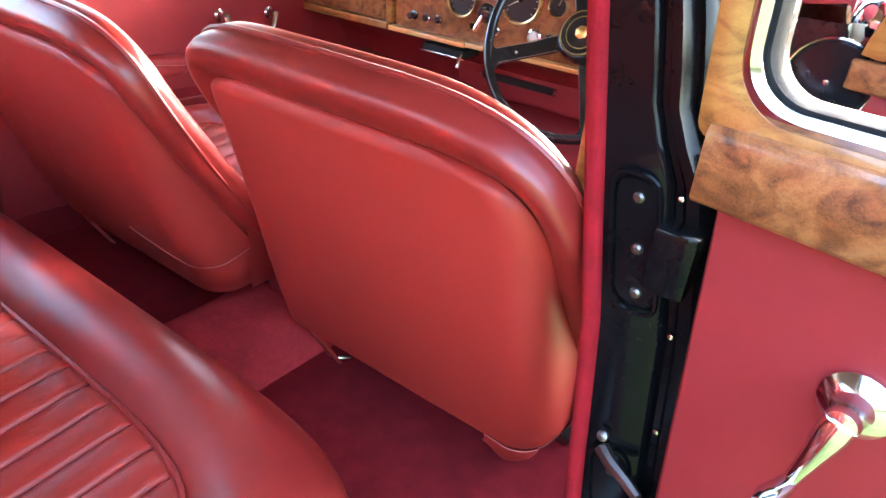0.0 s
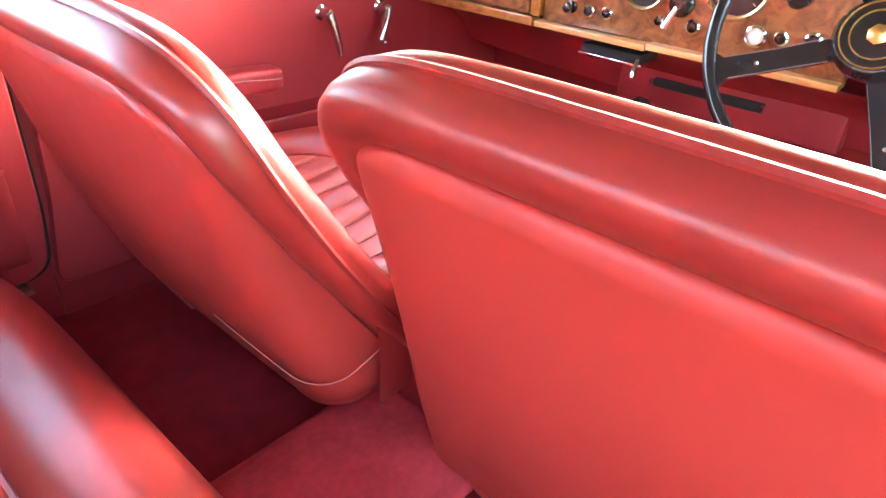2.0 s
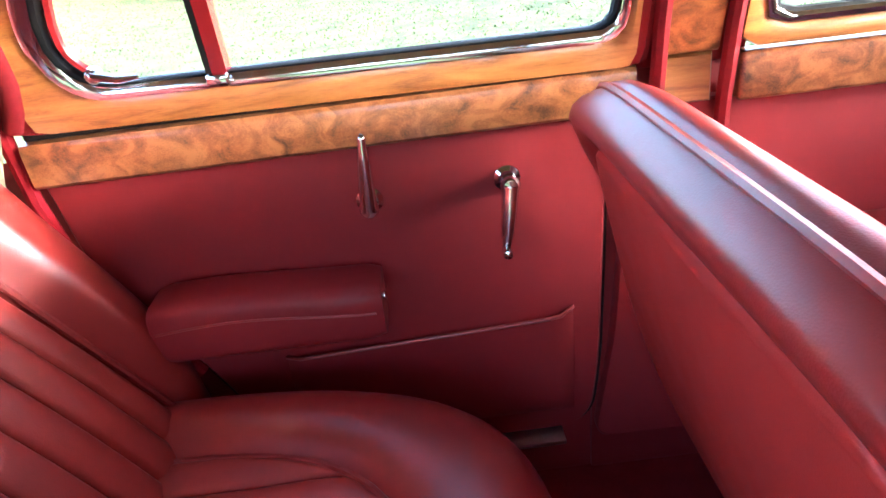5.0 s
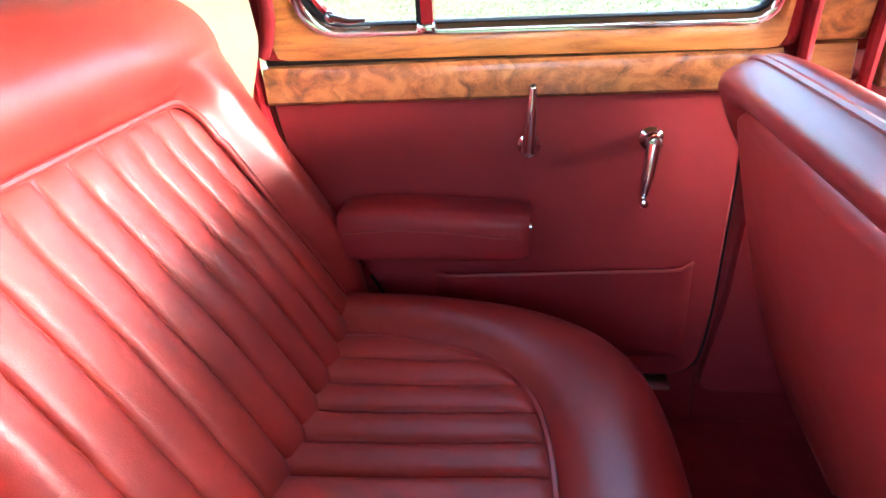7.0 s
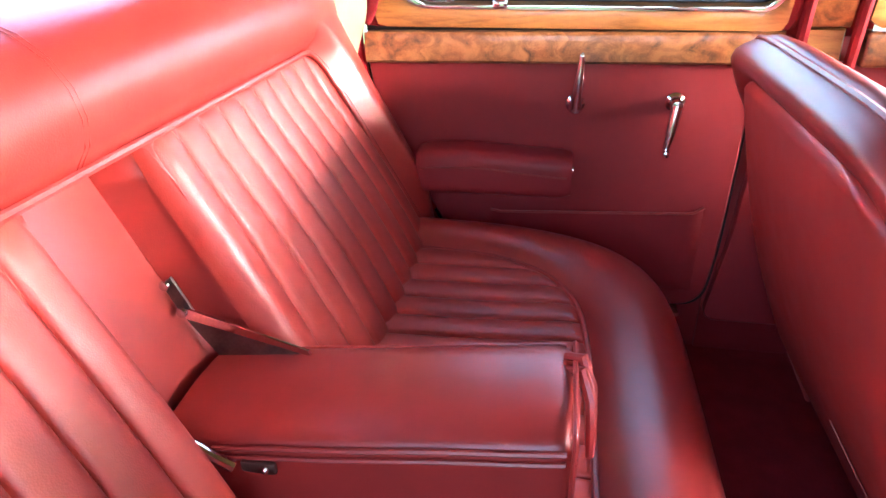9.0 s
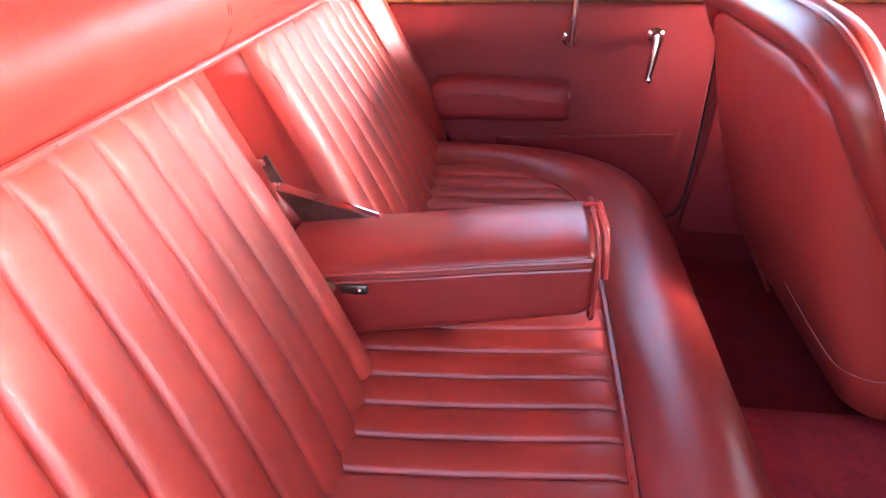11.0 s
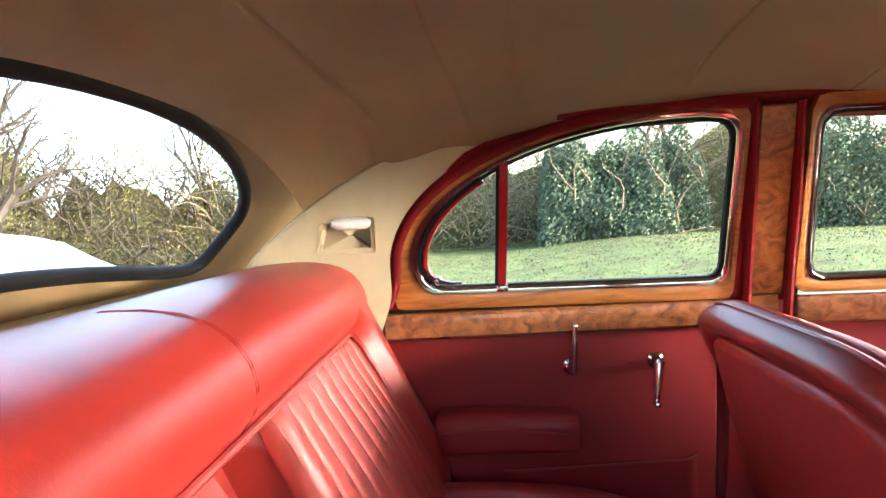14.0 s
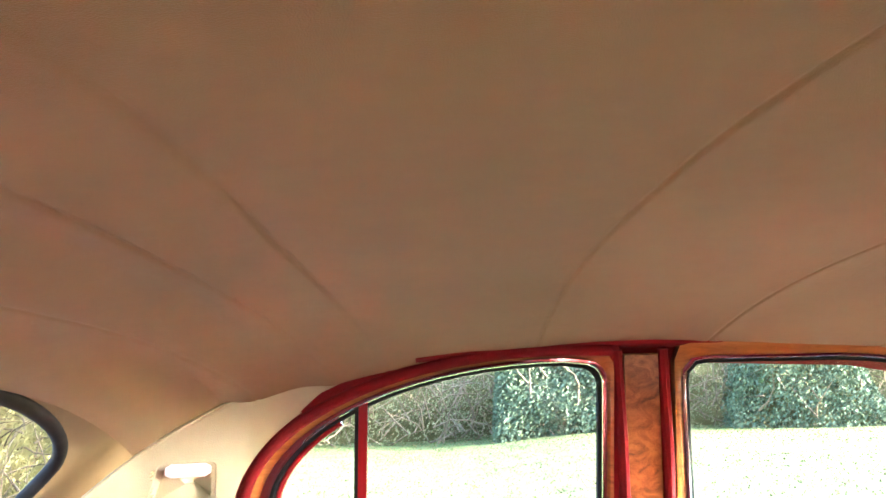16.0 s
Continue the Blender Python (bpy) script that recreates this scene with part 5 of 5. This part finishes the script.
def dashboard():
    d = thing("dashboard", (1.5, 0, .55), "burr walnut dashboard with round gauges and chrome switches", "dashboard")
    part("glovebox_lid", rbox(1.440, 1.47, .395, .715, .475, .66, .008, 3), BURL, d, "burr walnut glovebox lid")
    part("glovebox_rail", rbox(1.436, 1.47, .383, .72, .452, .473, .004), OAK, d)
    part("divider_rail", rbox(1.436, 1.47, .366, .390, .475, .66, .004), OAK, d)
    part("instrument_panel", rbox(1.447, 1.475, -.235, .362, .470, .68, .004), BURL, d, "burr walnut instrument panel")
    part("lower_strip", rbox(1.425, 1.47, .110, .370, .456, .469, .003), PALEWOOD, d, "pale wood ledge strip")
    part("lower_strip", rbox(1.424, 1.47, -.235, .108, .460, .473, .003), PALEWOOD, d, "pale wood ledge strip")
    # open cubby on the driver's side
    c = part("cubby", merge(rbox(1.455, 1.62, -.72, -.240, .520, .524, .001), rbox(1.62, 1.625, -.72, -.24, .52, .66, .001), rbox(1.455, 1.62, -.243, -.240, .524, .66, .001), rbox(1.455, 1.62, -.723, -.72, .524, .66, .001)), CREAM, d, "cream lined open cubby")
    part("cubby_lip", rbox(1.435, 1.462, -.72, -.240, .500, .538, .006, 3), OAK, c, "golden walnut lip")
    part("cubby_head", rbox(1.44, 1.47, -.72, -.237, .655, .70, .008, 3), BURL, c)
    part("crash_roll", tube([(1.47, .72, .70), (1.455, .4, .705), (1.45, 0, .71), (1.455, -.4, .705), (1.47, -.72, .70)], .03, 12), TRIM, d, "red padded dash top")
    gauge(d, .140, .572, .040, 40)
    gauge(d, -.030, .597, .052, -120)
    gauge(d, -.132, .597, .022, 20)
    gauge(d, .06, .64, .03, -40)
    sw = part("light_switch", turned([(.024, 0), (.024, .006), (.020, .010), (.016, .020), (.004, .022)], 24, dash_pose(.063, .550)), BAKELITE, d, "black rotary light switch")
    part("switch_lever", tube([(1.425, .063, .545), (1.418, .072, .520), (1.417, .076, .508)], [.004, .0055, .0065], 8), CHROME, sw)
    for y, z, r, m in ((.293, .507, .011, BAKELITE), (.252, .506, .011, CHROME), (.211, .508, .011, CHROME), (.100, .513, .009, CHROME), (.033, .514, .012, CHROME), (-.080, .519, .017, CHROME), (-.122, .523, .011, CHROME), (-.172, .528, .013, CHROME)):
        k = part("knob", turned([(r * 1.1, 0), (r * 1.1, .003), (r * .7, .005), (r * .62, .014), (r * .85, .018), (r * .8, .024), (r * .2, .026)] if m is BAKELITE else [(r * 1.15, 0), (r * 1.15, .004), (r * .85, .007), (r * .8, .004)], 18, dash_pose(y, z), m is BAKELITE), m, d, "black pull knob" if m is BAKELITE else "small chrome switch")
        if m is CHROME:
            part("centre", turned([(r * .8, .004), (r * .6, .008), (r * .1, .009)], 14, dash_pose(y, z)), BAKELITE if r < .015 else WHITEMARK, k)
    # red panel under the fascia, rolled under towards the bulkhead
    def under(u, v):
        y = .72 - 1.44 * u
        a = v * 1.35
        dip = .04 * math.sin(u * math.pi)
        return 1.462 + .16 * math.sin(a) + .02 * v, y, .455 - (.13 + dip) * (1 - math.cos(a)) * .9 - .03 * v
    part("under_panel", grid(40, 12, under), TRIM, d, "red leathercloth under panel")
    # Solid box: its near-black colour gives the tray's shaded inside.
    t = part("ashtray", rbox(1.440, 1.52, .120, .255, .424, .444, .003), SHADOW, d, "dark open tray under the fascia")
    part("tray_edge", rbox(1.434, 1.442, .112, .258, .421, .427, .002), CHROME, t)
    part("choke_lever", tube([(1.44, .124, .436), (1.432, .125, .420), (1.430, .126, .402)], [.003, .005, .007], 8), CHROME, t)
    # lower shelf; its slot is a bar painted the dark of shade
    sh = part("lower_shelf", rbox(1.60, 1.66, -.24, .24, .30, .40, .01), TRIM, d, "red shelf panel")
    part("slot", rbox(1.594, 1.602, -.09, .15, .345, .366, .004), SHADOW, sh)
    for y in (.152, -.088):
        part("slot_stud", turned([(.006, 0), (.007, .008), (.004, .014)], 12, pose(1.596, y, .357, 0, -90, 0)), CHROME, sh)
    part("fascia_knob", turned([(.012, 0), (.014, .01), (.013, .022), (.004, .026)], 16, pose(1.52, -.505, .43, 0, -90, 0)), BAKELITE, d)


dashboard()


def steering():
    w = thing("steering_wheel", (1.27, -.29, .58), "large black three spoke steering wheel with gilt badge", "steering wheel")
    m = Matrix.Translation((1.262, -.29, .583)) @ pose(0, 0, 0, 0, -62, 0) @ pose(0, 0, 0, 0, 0, 25)
    R = .214
    part("rim", moved(tube([(R * math.cos(2 * math.pi * k / 72), R * math.sin(2 * math.pi * k / 72), .0) for k in range(72)], .0105, 12, True), m), BAKELITE, w, "black rim")
    for a in (0, 90, 180):
        c, s = math.cos(radians(a + 90)), math.sin(radians(a + 90))
        q = lambda r, t, h: (c * r - s * t, s * r + c * t, h)
        # local +x of the wheel points down after the turn below
        g = loft([[q(.045, -.016, -.018), q(.045, .016, -.018), q(.045, .016, -.008), q(.045, -.016, -.008)],
                  [q(.12, -.015, -.014), q(.12, .015, -.014), q(.12, .015, -.006), q(.12, -.015, -.006)],
                  [q(.192, -.016, -.008), q(.192, .016, -.008), q(.192, .016, .002), q(.192, -.016, .002)],
                  [q(.212, -.034, -.006), q(.212, .034, -.006), q(.212, .034, .004), q(.212, -.034, .004)]])
        sp = part("spoke", moved(g, m @ pose(0, 0, 0, 0, 0, -90)), BAKELITE, w, "black spoke with bright edges")
        for t in (-.0165, .0165):
            part("spoke_edge", moved(tube([q(.06, t, -.006), q(.12, t * .95, -.004), q(.188, t, .002)], .0009, 5), m @ pose(0, 0, 0, 0, 0, -90)), STEEL, sp)
        part("screw", moved(turned([(.004, 0), (.002, .002)], 8, Matrix.Translation(q(.15, 0, -.003))), m @ pose(0, 0, 0, 0, 0, -90)), CHROME, sp)
    hub = part("hub", turned([(.03, -.05), (.050, -.03), (.056, -.016), (.056, .002), (.050, .012), (.044, .014), (.001, .015)], 40, m), BAKELITE, w, "black horn boss")
    for r in (.046, .034):
        part("hub_ring", turned([(r, .0125 if r > .04 else .0150), (r, .0155), (r - .002, .0155), (r - .002, .0130)], 40, m, False), GOLD, hub)
    part("badge", turned([(.002, .0145), (.012, .0150), (.014, .0165), (.009, .020), (.002, .022)], 7, m), GOLD, hub, "gilt badge on the boss")
    part("column", tube([(1.29, -.29, .570), (1.50, -.29, .46), (1.78, -.29, .30)], .024, 14), BAKELITE, w, "black steering column")
    col = part("column_switch", turned([(.001, -.024), (.040, -.022), (.052, -.008), (.053, .006), (.046, .016), (.020, .022), (.001, .023)], 24, pose(1.40, -.372, .517, 0, -62, 0) @ Matrix.Diagonal((.62, 1.35, 1, 1))), BAKELITE, w, "black oval column switch housing")


steering()


def pedals_and_levers():
    for y, z in ((-.40, .08), (-.50, .08)):
        p = thing("pedal", (1.6, y, z), "rubber faced pedal on a steel arm", "pedal", "pedals")
        part("arm", tube([(1.74, y, .40), (1.66, y, .24), (1.60, y, .12)], .0055, 8), STEEL, p)
        part("pad", slab([(1.595, y - .03, .09), (1.595, y + .03, .09), (1.570, y + .03, .15), (1.570, y - .03, .15)], (.01, 0, .004), .003), RUBBER, p)
    h = thing("handbrake", (1.0, -.665, .0), "chrome handbrake lever beside the driver's seat", "lever")
    part("lever", tube([(.93, -.668, .03), (.98, -.667, .115), (1.025, -.665, .170)], [.014, .011, .008], 12), CHROME, h)
    part("button", turned([(.006, 0), (.006, .012), (.015, .014), (.016, .018), (.010, .023), (.001, .024)], 16, look((1.025, -.665, .170), (.98, -.667, .115))), CHROME, h, "domed chrome release button")
    g = thing("gear_lever", (1.40, .07, .12), "black knobbed gear lever", "lever")
    part("stick", tube([(1.50, .07, .12), (1.46, .085, .25), (1.44, .10, .335)], .006, 8), CHROME, g)
    part("knob", turned([(.008, -.012), (.015, -.006), (.019, .006), (.018, .018), (.010, .024), (.001, .025)], 18, pose(1.44, .10, .340)), BAKELITE, g)


pedals_and_levers()
